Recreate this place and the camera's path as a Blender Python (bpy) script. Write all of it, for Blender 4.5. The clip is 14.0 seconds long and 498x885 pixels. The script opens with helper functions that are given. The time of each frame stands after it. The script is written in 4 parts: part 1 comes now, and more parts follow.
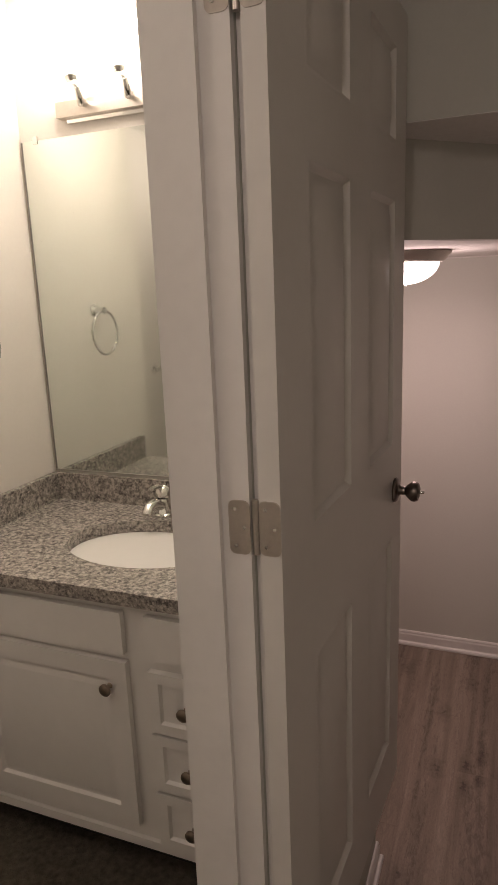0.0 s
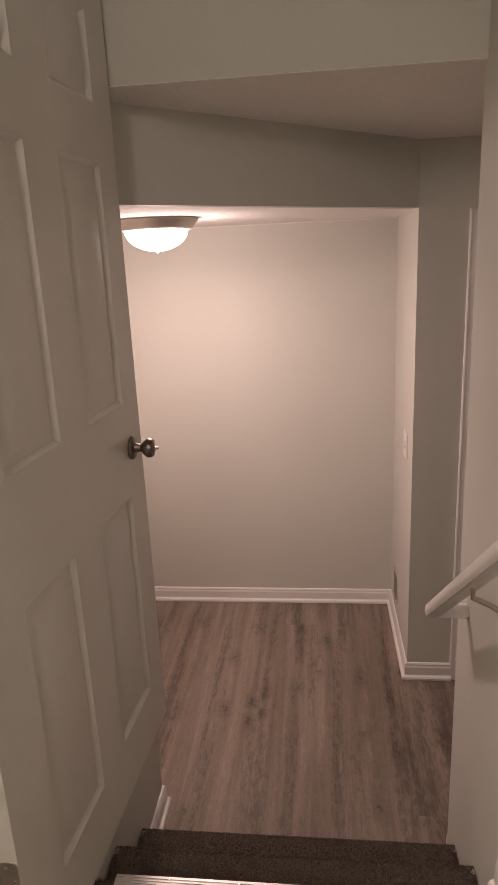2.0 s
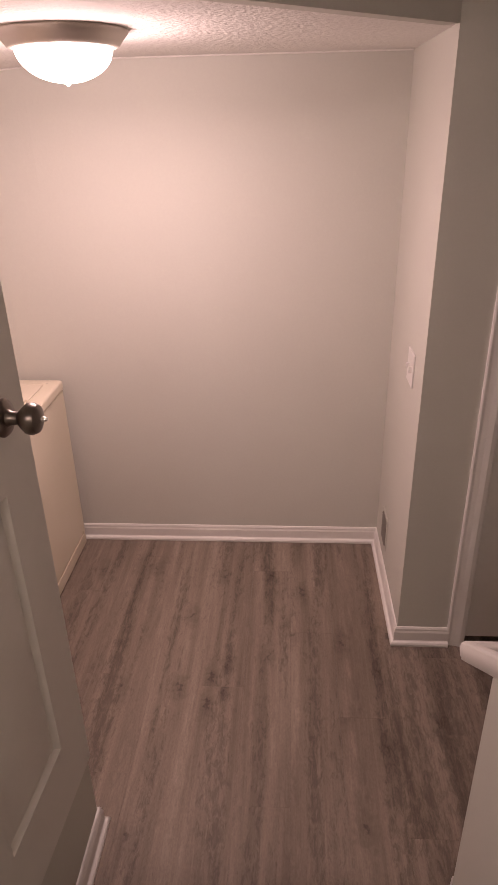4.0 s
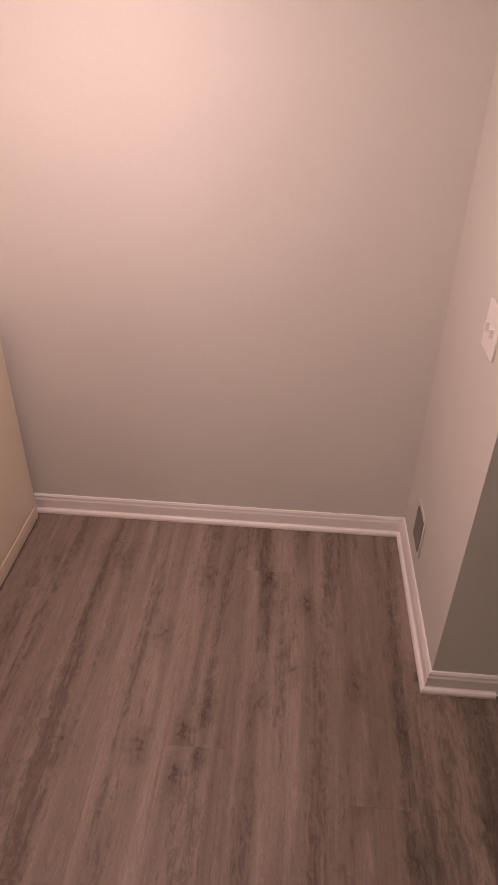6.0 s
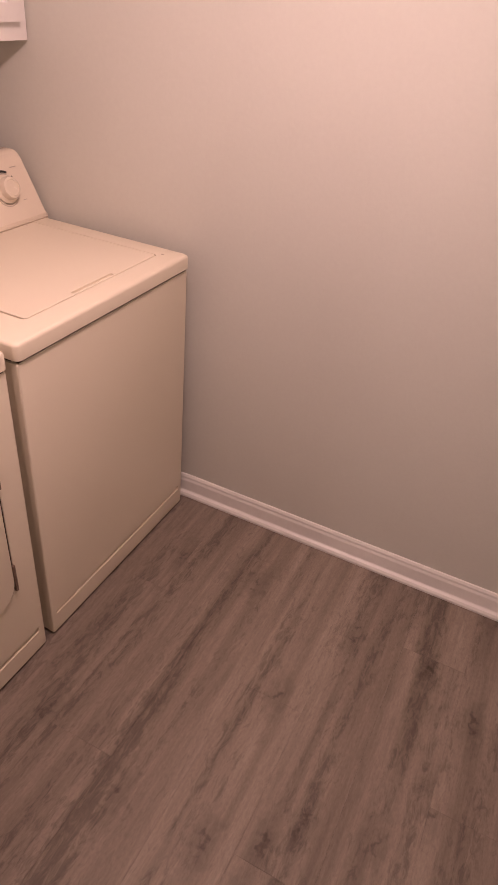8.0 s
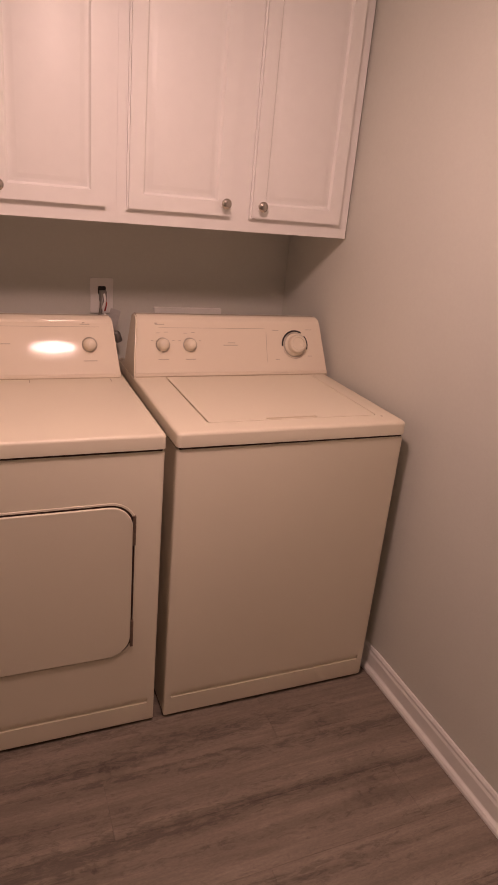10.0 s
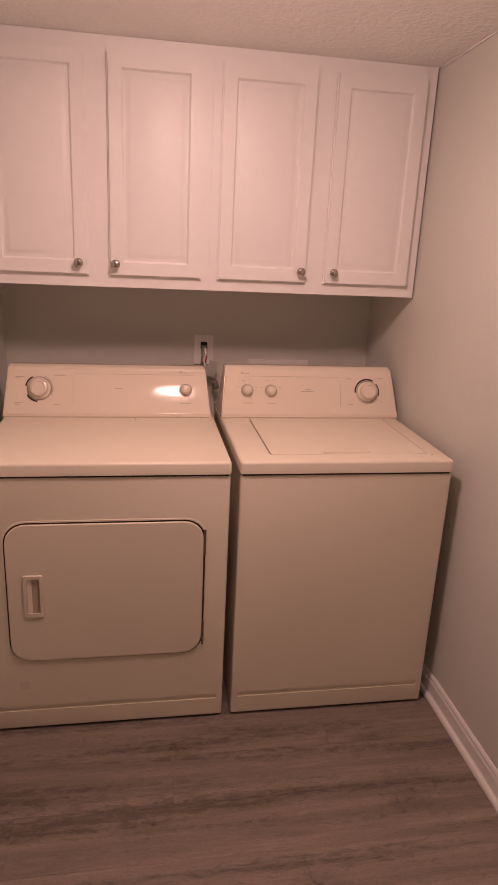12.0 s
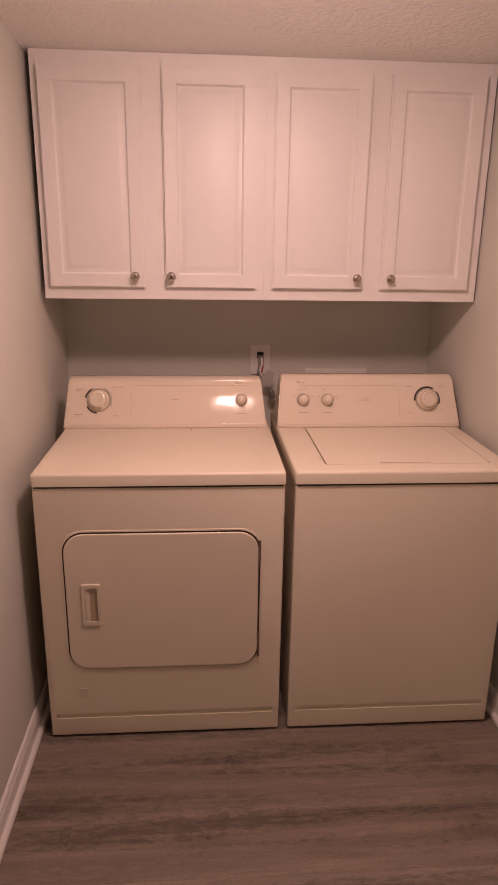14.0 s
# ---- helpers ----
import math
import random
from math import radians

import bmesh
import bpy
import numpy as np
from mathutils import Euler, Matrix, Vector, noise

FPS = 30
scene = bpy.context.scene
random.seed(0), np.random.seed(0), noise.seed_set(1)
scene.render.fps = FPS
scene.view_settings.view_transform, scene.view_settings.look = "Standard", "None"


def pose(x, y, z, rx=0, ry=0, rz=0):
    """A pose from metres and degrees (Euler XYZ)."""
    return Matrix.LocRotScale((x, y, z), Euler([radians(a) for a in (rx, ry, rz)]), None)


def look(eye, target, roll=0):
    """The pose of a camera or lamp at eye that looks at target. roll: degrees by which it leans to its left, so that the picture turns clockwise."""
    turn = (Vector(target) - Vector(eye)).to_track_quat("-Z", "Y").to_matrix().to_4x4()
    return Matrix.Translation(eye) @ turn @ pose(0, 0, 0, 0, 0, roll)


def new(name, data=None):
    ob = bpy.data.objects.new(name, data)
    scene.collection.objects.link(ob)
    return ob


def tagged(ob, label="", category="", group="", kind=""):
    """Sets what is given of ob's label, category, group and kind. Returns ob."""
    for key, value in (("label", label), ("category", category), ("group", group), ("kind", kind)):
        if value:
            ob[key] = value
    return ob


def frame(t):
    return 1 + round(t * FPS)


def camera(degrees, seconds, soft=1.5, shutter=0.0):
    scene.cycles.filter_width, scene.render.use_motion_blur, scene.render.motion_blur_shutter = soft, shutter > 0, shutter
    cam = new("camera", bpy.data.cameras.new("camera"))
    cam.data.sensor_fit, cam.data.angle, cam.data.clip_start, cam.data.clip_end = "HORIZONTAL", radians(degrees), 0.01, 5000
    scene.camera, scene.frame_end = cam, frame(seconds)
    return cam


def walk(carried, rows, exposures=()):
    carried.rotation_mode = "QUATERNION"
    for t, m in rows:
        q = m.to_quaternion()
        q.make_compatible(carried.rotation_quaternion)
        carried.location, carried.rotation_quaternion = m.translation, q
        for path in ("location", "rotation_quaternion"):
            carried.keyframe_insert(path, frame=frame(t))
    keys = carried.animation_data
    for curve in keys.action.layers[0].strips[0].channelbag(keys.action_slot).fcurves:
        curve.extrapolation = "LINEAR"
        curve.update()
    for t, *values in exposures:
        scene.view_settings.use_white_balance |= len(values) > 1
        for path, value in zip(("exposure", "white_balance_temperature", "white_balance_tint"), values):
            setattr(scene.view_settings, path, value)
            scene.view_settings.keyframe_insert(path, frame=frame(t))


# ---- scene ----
cam = camera(41.9, 14.0)
PATH = [
    (0, (0.233, 0.228, 2.078), (-0.494, 2.036, 1.626), -2.3),
    (0.5, (0.368, 0.22, 2.078), (-0.159, 2.095, 1.622), -2.7),
    (1, (0.448, 0.221, 2.07), (0.102, 2.136, 1.61), -2.8),
    (1.5, (0.489, 0.204, 2.062), (0.239, 2.132, 1.593), -2.7),
    (2, (0.497, 0.226, 2.038), (0.276, 2.137, 1.493), -2.6),
    (2.5, (0.492, 0.34, 2.007), (0.297, 2.218, 1.346), -2.3),
    (3, (0.453, 0.544, 2.032), (0.298, 2.396, 1.295), -1.6),
    (3.5, (0.454, 0.755, 2.007), (0.321, 2.578, 1.196), -1.6),
    (6, (0.408, 1.746, 1.811), (0.29, 3.397, 0.689), 1.2),
    (6.5, (0.442, 1.89, 1.733), (0.275, 3.514, 0.577), 1.2),
    (7, (0.456, 1.991, 1.69), (0.253, 3.592, 0.508), 3.0),
    (7.5, (0.405, 2.101, 1.562), (0.089, 3.692, 0.391), 4.5),
    (8, (0.3, 2.194, 1.555), (-0.343, 3.696, 0.402), 5.8),
    (8.5, (0.404, 2.363, 1.459), (-0.907, 3.569, 0.548), 5.6),
    (10.8, (1.044, 2.666, 1.537), (-0.725, 3.322, 0.875), 4.7),
    (11, (1.079, 2.68, 1.549), (-0.715, 3.288, 0.908), 4.2),
    (11.5, (1.141, 2.737, 1.554), (-0.71, 3.193, 0.949), 3.4),
    (12, (1.216, 2.766, 1.548), (-0.667, 3.097, 0.959), 2.8),
    (12.5, (1.257, 2.781, 1.549), (-0.637, 3.054, 0.967), 2.5),
    (13, (1.21, 2.792, 1.546), (-0.696, 2.917, 0.954), -0.5),
    (13.5, (1.208, 2.787, 1.542), (-0.704, 2.922, 0.97), 0.3),
    (14, (1.203, 2.795, 1.542), (-0.711, 2.933, 0.978), 0.8),
]
LOOKS = [
    (0.0, -0.48, 6300, 7), (0.5, 0.03, 6300, 5), (1.5, 0.31, 6400, 4), (3.0, 0.45, 6450, 10), (6.0, 0.46, 6650, 17),
    (8.0, 0.43, 6850, 19), (8.5, 0.05, 7050, 20), (11.0, -0.05, 7350, 17), (12.0, -0.05, 7350, 23), (14.0, -0.05, 7400, 23),
]
walk(cam, [(t, look(eye, target, roll)) for t, eye, target, roll in PATH], LOOKS)

# ---- world and lamps ----
world = bpy.data.worlds.new("night")
scene.world = world
world.use_nodes = True
world.node_tree.nodes["Background"].inputs[0].default_value = (0.01, 0.011, 0.013, 1)
world.node_tree.nodes["Background"].inputs[1].default_value = 0.3


def lamp(name, kind, m, watts, colour, size=0.1):
    data = bpy.data.lights.new(name, kind)
    data.energy, data.color = watts, colour
    if kind == "AREA":
        data.shape, data.size = "DISK", size
    else:
        data.shadow_soft_size = size
    ob = new(name, data)
    ob.matrix_world = m
    return ob


LAMP_X, LAMP_Y = -0.163, 2.97
WARM = (1.0, 0.68, 0.65)
lamp("dome_bulb", "POINT", pose(LAMP_X, LAMP_Y, 2.075), 8.6, WARM, 0.08)
lamp("dome_glass_light", "AREA", pose(LAMP_X, LAMP_Y, 2.058), 8.0, WARM, 0.22)
for bulb_x in (-0.970, -0.810, -0.650, -0.490):
    lamp("vanity_bulb", "POINT", pose(bulb_x, 1.928, 2.745), 2.4, (1.0, 0.83, 0.73), 0.05)
lamp("bath_ceiling_bulb", "POINT", pose(-1.25, 0.45, 2.84), 11, (1.0, 0.82, 0.70), 0.10)
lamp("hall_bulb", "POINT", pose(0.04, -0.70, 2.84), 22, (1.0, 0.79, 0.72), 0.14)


# ---- materials ----
def rgb(c):
    return (*c, 1)


def material(name, colour, rough=0.5, metal=0.0, vary=0.06, grain=60.0, bump=0.02, bump_scale=300.0, dirt=0.0, coat=0.0, spec=0.5):
    """Painted or plain surface: two scales of tone and a fine relief."""
    m = bpy.data.materials.new(name)
    m.use_nodes = True
    n, l = m.node_tree.nodes, m.node_tree.links
    b = n["Principled BSDF"]
    b.inputs["Roughness"].default_value = rough
    b.inputs["Metallic"].default_value = metal
    b.inputs["Specular IOR Level"].default_value = spec
    b.inputs["Coat Weight"].default_value = coat
    tc = n.new("ShaderNodeTexCoord")
    big, small = n.new("ShaderNodeTexNoise"), n.new("ShaderNodeTexNoise")
    big.inputs["Scale"].default_value, small.inputs["Scale"].default_value = 2.3, grain
    big.inputs["Detail"].default_value, small.inputs["Detail"].default_value = 5, 3
    for q in (big, small):
        l.new(tc.outputs["Object"], q.inputs["Vector"])
    add = n.new("ShaderNodeMath")
    add.operation = "ADD"
    l.new(big.outputs["Fac"], add.inputs[0])
    l.new(small.outputs["Fac"], add.inputs[1])
    ramp = n.new("ShaderNodeMapRange")
    ramp.inputs["From Min"].default_value, ramp.inputs["From Max"].default_value = 0.6, 1.4
    ramp.inputs["To Min"].default_value, ramp.inputs["To Max"].default_value = 1 - vary - dirt, 1 + vary
    l.new(add.outputs[0], ramp.inputs["Value"])
    mix = n.new("ShaderNodeMix")
    mix.data_type, mix.blend_type = "RGBA", "MULTIPLY"
    mix.inputs[0].default_value = 1
    mix.inputs[6].default_value = rgb(colour)
    l.new(ramp.outputs[0], mix.inputs[7])
    l.new(mix.outputs[2], b.inputs["Base Color"])
    rr = n.new("ShaderNodeMapRange")
    rr.inputs["To Min"].default_value, rr.inputs["To Max"].default_value = max(0.02, rough - 0.06), min(1, rough + 0.08)
    l.new(small.outputs["Fac"], rr.inputs["Value"])
    l.new(rr.outputs[0], b.inputs["Roughness"])
    if bump:
        fine = n.new("ShaderNodeTexNoise")
        fine.inputs["Scale"].default_value, fine.inputs["Detail"].default_value = bump_scale, 2
        l.new(tc.outputs["Object"], fine.inputs["Vector"])
        bp = n.new("ShaderNodeBump")
        bp.inputs["Strength"].default_value, bp.inputs["Distance"].default_value = 1.0, bump * 0.01
        l.new(fine.outputs["Fac"], bp.inputs["Height"])
        l.new(bp.outputs[0], b.inputs["Normal"])
    return m


def mat_planks():
    """Grey-brown vinyl planks: soft strips of tone along y, dark speckled bands, small knots."""
    m = bpy.data.materials.new("vinyl_plank")
    m.use_nodes = True
    n, l = m.node_tree.nodes, m.node_tree.links
    b = n["Principled BSDF"]
    geo, info = n.new("ShaderNodeNewGeometry"), n.new("ShaderNodeObjectInfo")
    mul = n.new("ShaderNodeVectorMath")
    mul.operation = "MULTIPLY_ADD"
    comb = n.new("ShaderNodeCombineXYZ")
    for i in range(3):
        l.new(info.outputs["Random"], comb.inputs[i])
    l.new(comb.outputs[0], mul.inputs[0])
    mul.inputs[1].default_value = (0.012, 0.45, 0.0)
    l.new(geo.outputs["Position"], mul.inputs[2])

    def stretched(sx, sy, detail, rough_, distort=0.0):
        mp = n.new("ShaderNodeMapping")
        mp.inputs["Scale"].default_value = (sx, sy, 1)
        l.new(mul.outputs[0], mp.inputs["Vector"])
        t = n.new("ShaderNodeTexNoise")
        t.inputs["Scale"].default_value, t.inputs["Detail"].default_value, t.inputs["Roughness"].default_value = 1, detail, rough_
        t.inputs["Distortion"].default_value = distort
        l.new(mp.outputs[0], t.inputs["Vector"])
        return t.outputs["Fac"]

    def ranged(source, a, b_, lo, hi):
        r = n.new("ShaderNodeMapRange")
        r.interpolation_type = "SMOOTHSTEP"
        r.inputs["From Min"].default_value, r.inputs["From Max"].default_value = a, b_
        r.inputs["To Min"].default_value, r.inputs["To Max"].default_value = lo, hi
        l.new(source, r.inputs["Value"])
        return r.outputs[0]

    def math_(kind, a, b_):
        q = n.new("ShaderNodeMath")
        q.operation = kind
        for i, v in enumerate((a, b_)):
            if hasattr(v, "links"):
                l.new(v, q.inputs[i])
            else:
                q.inputs[i].default_value = v
        return q.outputs[0]

    tone = stretched(15, 0.8, 4, 0.55, 0.5)
    fibre = stretched(170, 8, 4, 0.7)
    speckle = stretched(190, 80, 3, 0.6)
    mottle = stretched(62, 17, 6, 0.78, 0.7)
    band = stretched(10, 0.55, 4, 0.55, 0.4)
    r1 = n.new("ShaderNodeValToRGB")
    e = r1.color_ramp.elements
    e[0].position, e[0].color = 0.30, rgb((0.168, 0.134, 0.108))
    e[1].position, e[1].color = 0.70, rgb((0.298, 0.242, 0.199))
    mid = e.new(0.5)
    mid.color = rgb((0.232, 0.187, 0.152))
    l.new(tone, r1.inputs[0])
    # dark bands with ragged, speckled edges
    ragged = math_("ADD", band, ranged(mottle, 0.28, 0.72, -0.16, 0.16))
    dark = ranged(ragged, 0.45, 0.72, 1.08, 0.56)
    # pale, bleached flecks
    pale = ranged(stretched(30, 5, 6, 0.75, 0.6), 0.52, 0.74, 0.98, 1.20)
    # knots: a dark eye with a softer halo drawn out along the grain
    warp = n.new("ShaderNodeTexNoise")
    warp.inputs["Scale"].default_value, warp.inputs["Detail"].default_value = 36, 5
    l.new(mul.outputs[0], warp.inputs["Vector"])
    bend = n.new("ShaderNodeVectorMath")
    bend.operation = "MULTIPLY_ADD"
    bend.inputs[1].default_value = (0.07, 0.17, 0)
    l.new(warp.outputs["Color"], bend.inputs[0])
    l.new(mul.outputs[0], bend.inputs[2])
    mp = n.new("ShaderNodeMapping")
    mp.inputs["Scale"].default_value = (6.0, 2.5, 1)
    l.new(bend.outputs[0], mp.inputs["Vector"])
    vor = n.new("ShaderNodeTexVoronoi")
    vor.voronoi_dimensions = "2D"
    vor.inputs["Scale"].default_value = 1
    l.new(mp.outputs[0], vor.inputs["Vector"])
    chance = n.new("ShaderNodeSeparateColor")
    l.new(vor.outputs["Color"], chance.inputs[0])
    rare = ranged(chance.outputs[0], 0.45, 0.60, 0.0, 1.0)
    eye = math_("MULTIPLY", ranged(vor.outputs["Distance"], 0.01, 0.08, 0.62, 1.0), ranged(vor.outputs["Distance"], 0.08, 0.30, 0.80, 1.0))
    knot = math_("MAXIMUM", eye, rare)
    value = ranged(fibre, 0.3, 0.7, 0.94, 1.06)
    for q in (dark, pale, knot, ranged(mottle, 0.3, 0.7, 0.88, 1.12), ranged(speckle, 0.3, 0.7, 0.94, 1.06), ranged(info.outputs["Random"], 0.0, 1.0, 0.95, 1.05)):
        value = math_("MULTIPLY", value, q)
    mix = n.new("ShaderNodeMix")
    mix.data_type, mix.blend_type = "RGBA", "MULTIPLY"
    mix.inputs[0].default_value = 1
    l.new(r1.outputs[0], mix.inputs[6])
    l.new(value, mix.inputs[7])
    l.new(mix.outputs[2], b.inputs["Base Color"])
    l.new(ranged(fibre, 0.3, 0.7, 0.46, 0.60), b.inputs["Roughness"])
    b.inputs["Specular IOR Level"].default_value = 0.2
    bp = n.new("ShaderNodeBump")
    bp.inputs["Strength"].default_value, bp.inputs["Distance"].default_value = 0.6, 0.0004
    l.new(fibre, bp.inputs["Height"])
    l.new(bp.outputs[0], b.inputs["Normal"])
    return m


def mat_granite():
    """Fine grey-brown granite: small crystals over a cloudy ground."""
    m = bpy.data.materials.new("granite")
    m.use_nodes = True
    n, l = m.node_tree.nodes, m.node_tree.links
    b = n["Principled BSDF"]
    tc = n.new("ShaderNodeTexCoord")
    cells = []
    for scale in (150, 330):
        v = n.new("ShaderNodeTexVoronoi")
        v.inputs["Scale"].default_value = scale
        l.new(tc.outputs["Object"], v.inputs["Vector"])
        bw = n.new("ShaderNodeSeparateColor")
        l.new(v.outputs["Color"], bw.inputs[0])
        cells.append(bw.outputs[0])
    noise_ = n.new("ShaderNodeTexNoise")
    noise_.inputs["Scale"].default_value, noise_.inputs["Detail"].default_value = 70, 4
    l.new(tc.outputs["Object"], noise_.inputs["Vector"])
    value = noise_.outputs["Fac"]
    for c, k in zip(cells, (0.34, 0.26)):
        add = n.new("ShaderNodeMath")
        add.operation = "MULTIPLY_ADD"
        add.inputs[1].default_value = k
        l.new(c, add.inputs[0])
        l.new(value, add.inputs[2])
        value = add.outputs[0]
    r = n.new("ShaderNodeValToRGB")
    e = r.color_ramp.elements
    e[0].position, e[0].color = 0.48, rgb((0.100, 0.088, 0.082))
    e[1].position, e[1].color = 1.0, rgb((0.52, 0.47, 0.42))
    for p, c in ((0.60, (0.155, 0.140, 0.132)), (0.74, (0.275, 0.250, 0.232)), (0.90, (0.370, 0.335, 0.305))):
        q = e.new(p)
        q.color = rgb(c)
    l.new(value, r.inputs[0])
    l.new(r.outputs[0], b.inputs["Base Color"])
    b.inputs["Roughness"].default_value = 0.2
    return m


def mat_carpet():
    m = material("carpet", (0.150, 0.120, 0.096), 0.95, vary=0.30, grain=260, bump=0.5, bump_scale=420, spec=0.1)
    return m


def mat_glow(name, colour, strength):
    m = bpy.data.materials.new(name)
    m.use_nodes = True
    b = m.node_tree.nodes["Principled BSDF"]
    b.inputs["Base Color"].default_value = rgb((0.9, 0.88, 0.85))
    b.inputs["Emission Color"].default_value = rgb(colour)
    b.inputs["Emission Strength"].default_value = strength
    b.inputs["Roughness"].default_value = 0.3
    return m


PAINT = material("greige_wall_paint", (0.600, 0.596, 0.542), 0.75, vary=0.025, grain=90, bump=0.035, bump_scale=160)
BATH_PAINT = material("cream_bath_paint", (0.75, 0.705, 0.655), 0.7, vary=0.02, grain=90, bump=0.03, bump_scale=160)
CEIL = material("textured_ceiling_paint", (0.84, 0.82, 0.79), 0.9, vary=0.05, grain=70, bump=0.5, bump_scale=60)
TRIM = material("white_trim_paint", (0.78, 0.76, 0.73), 0.38, vary=0.03, grain=40, bump=0.01, bump_scale=90)
DOORPAINT = material("white_door_paint", (0.68, 0.66, 0.62), 0.36, vary=0.03, grain=30, bump=0.02, bump_scale=120)
CABWHITE = material("white_cabinet_paint", (0.80, 0.775, 0.75), 0.41, vary=0.02, grain=30, bump=0.01, bump_scale=110)
ENAMEL = material("almond_enamel", (0.76, 0.685, 0.55), 0.40, vary=0.008, grain=200, bump=0)
PLASTIC = material("almond_plastic", (0.73, 0.65, 0.53), 0.24, vary=0.03, grain=50, bump=0.006)
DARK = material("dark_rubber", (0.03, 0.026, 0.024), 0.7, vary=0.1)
# dark brown that paints the shade inside the machines' gaps
GAP = material("gap_shade_brown", (0.055, 0.030, 0.021), 0.95, vary=0.25, grain=40)
HINGE = material("worn_hinge_steel", (0.24, 0.17, 0.13), 0.48, 0.6, vary=0.35, grain=140, bump=0.03)
# almond plastic darkened: the shade inside recesses is put into the colour
RECESS_SHADE = material("shade_tinted_plastic", (0.50, 0.41, 0.30), 0.45, vary=0.03)
GLOSSY = material("glossy_almond_panel", (0.75, 0.66, 0.54), 0.06, vary=0.008, grain=200, bump=0, spec=0.24)
LAMPRIM = material("satin_nickel_rim", (0.60, 0.55, 0.50), 0.42, 0.9, vary=0.05, bump=0)
REDWIRE = material("red_wire", (0.35, 0.05, 0.04), 0.5, vary=0.02)
TAGGREY = material("silver_tag", (0.55, 0.54, 0.53), 0.45, 0.3, vary=0.15, grain=120)
PRINT = material("grey_print", (0.48, 0.41, 0.33), 0.6, vary=0.02, bump=0)
NICKEL = material("brushed_nickel", (0.56, 0.51, 0.46), 0.36, 0.85, vary=0.08, grain=120, bump=0.01)
KNOBMETAL = material("polished_pewter", (0.50, 0.45, 0.41), 0.17, 1.0, vary=0.06, grain=120, bump=0)
AGED = material("aged_bronze_knob", (0.30, 0.24, 0.19), 0.33, 0.9, vary=0.12, grain=90, bump=0.01)
BRONZE = material("dark_pewter", (0.22, 0.19, 0.17), 0.30, 1.0, vary=0.12, grain=90, bump=0.01)
CHROME = material("chrome", (0.78, 0.77, 0.75), 0.10, 1.0, vary=0.03, bump=0)
ALU = material("aluminium", (0.52, 0.50, 0.48), 0.42, 1.0, vary=0.08, grain=180, bump=0.02)
PORCELAIN = material("white_porcelain", (0.86, 0.84, 0.80), 0.12, vary=0.01, bump=0, coat=0.4)
MIRROR = material("mirror_glass", (0.80, 0.84, 0.80), 0.01, 1.0, vary=0.0, bump=0)
WIRE = material("grey_metal", (0.30, 0.28, 0.26), 0.4, 0.8, vary=0.1)
PILE = material("carpet_fibre", (0.16, 0.128, 0.100), 0.95, vary=0.45, grain=170, bump=0, spec=0.1)
tint = PILE.node_tree
island = tint.nodes.new("ShaderNodeNewGeometry")
spread = tint.nodes.new("ShaderNodeValToRGB")
spread.color_ramp.elements[0].color = rgb((0.120, 0.097, 0.077))
spread.color_ramp.elements[1].color = rgb((0.255, 0.210, 0.170))
tint.links.new(island.outputs["Random Per Island"], spread.inputs[0])
tint.links.new(spread.outputs[0], tint.nodes["Principled BSDF"].inputs["Base Color"])
BATHCARPET = material("mottled_bath_carpet", (0.105, 0.090, 0.072), 0.95, vary=0.55, grain=55, bump=0.5, bump_scale=260, spec=0.1)
PLANK, GRANITE, CARPET = mat_planks(), mat_granite(), mat_carpet()
GLOW = mat_glow("lit_frosted_glass", (1.0, 0.80, 0.74), 9)
BULBGLOW = mat_glow("lit_bulb_glass", (1.0, 0.86, 0.70), 9)


# ---- building helpers ----
def box(bm, x0, x1, y0, y1, z0, z1):
    vs = [bm.verts.new((x, y, z)) for z in (z0, z1) for x, y in ((x0, y0), (x1, y0), (x1, y1), (x0, y1))]
    for f in ((3, 2, 1, 0), (4, 5, 6, 7), (0, 1, 5, 4), (1, 2, 6, 5), (2, 3, 7, 6), (3, 0, 4, 7)):
        bm.faces.new([vs[i] for i in f])
    return bm


def prism(bm, outline, lo, hi, axis="z"):
    """An outline of (a, b) swept from lo to hi along an axis; z: (x, y), x: (y, z), y: (x, z)."""
    def at(p, h):
        return {"z": (p[0], p[1], h), "x": (h, p[0], p[1]), "y": (p[0], h, p[1])}[axis]
    a = [bm.verts.new(at(p, lo)) for p in outline]
    b = [bm.verts.new(at(p, hi)) for p in outline]
    k = len(outline)
    bm.faces.new(a[::-1])
    bm.faces.new(b)
    for i in range(k):
        bm.faces.new((a[i], a[(i + 1) % k], b[(i + 1) % k], b[i]))
    bmesh.ops.recalc_face_normals(bm, faces=bm.faces[:])
    return bm


def lathe(bm, profile, m=None, steps=32):
    """A profile of (radius, height) turned about z, then placed by m."""
    rings = []
    for r, h in profile:
        if r < 1e-5:
            rings.append([bm.verts.new((0, 0, h))] * steps)
        else:
            rings.append([bm.verts.new((r * math.cos(2 * math.pi * i / steps), r * math.sin(2 * math.pi * i / steps), h)) for i in range(steps)])
    for a, b in zip(rings, rings[1:]):
        for i in range(steps):
            j = (i + 1) % steps
            vs = []
            for v in (a[i], a[j], b[j], b[i]):
                if v not in vs:
                    vs.append(v)
            if len(vs) > 2:
                bm.faces.new(vs)
    bmesh.ops.recalc_face_normals(bm, faces=bm.faces[:])
    if m is not None:
        made = set(v for ring in rings for v in ring)
        bmesh.ops.transform(bm, matrix=m, verts=list(made))
    return bm


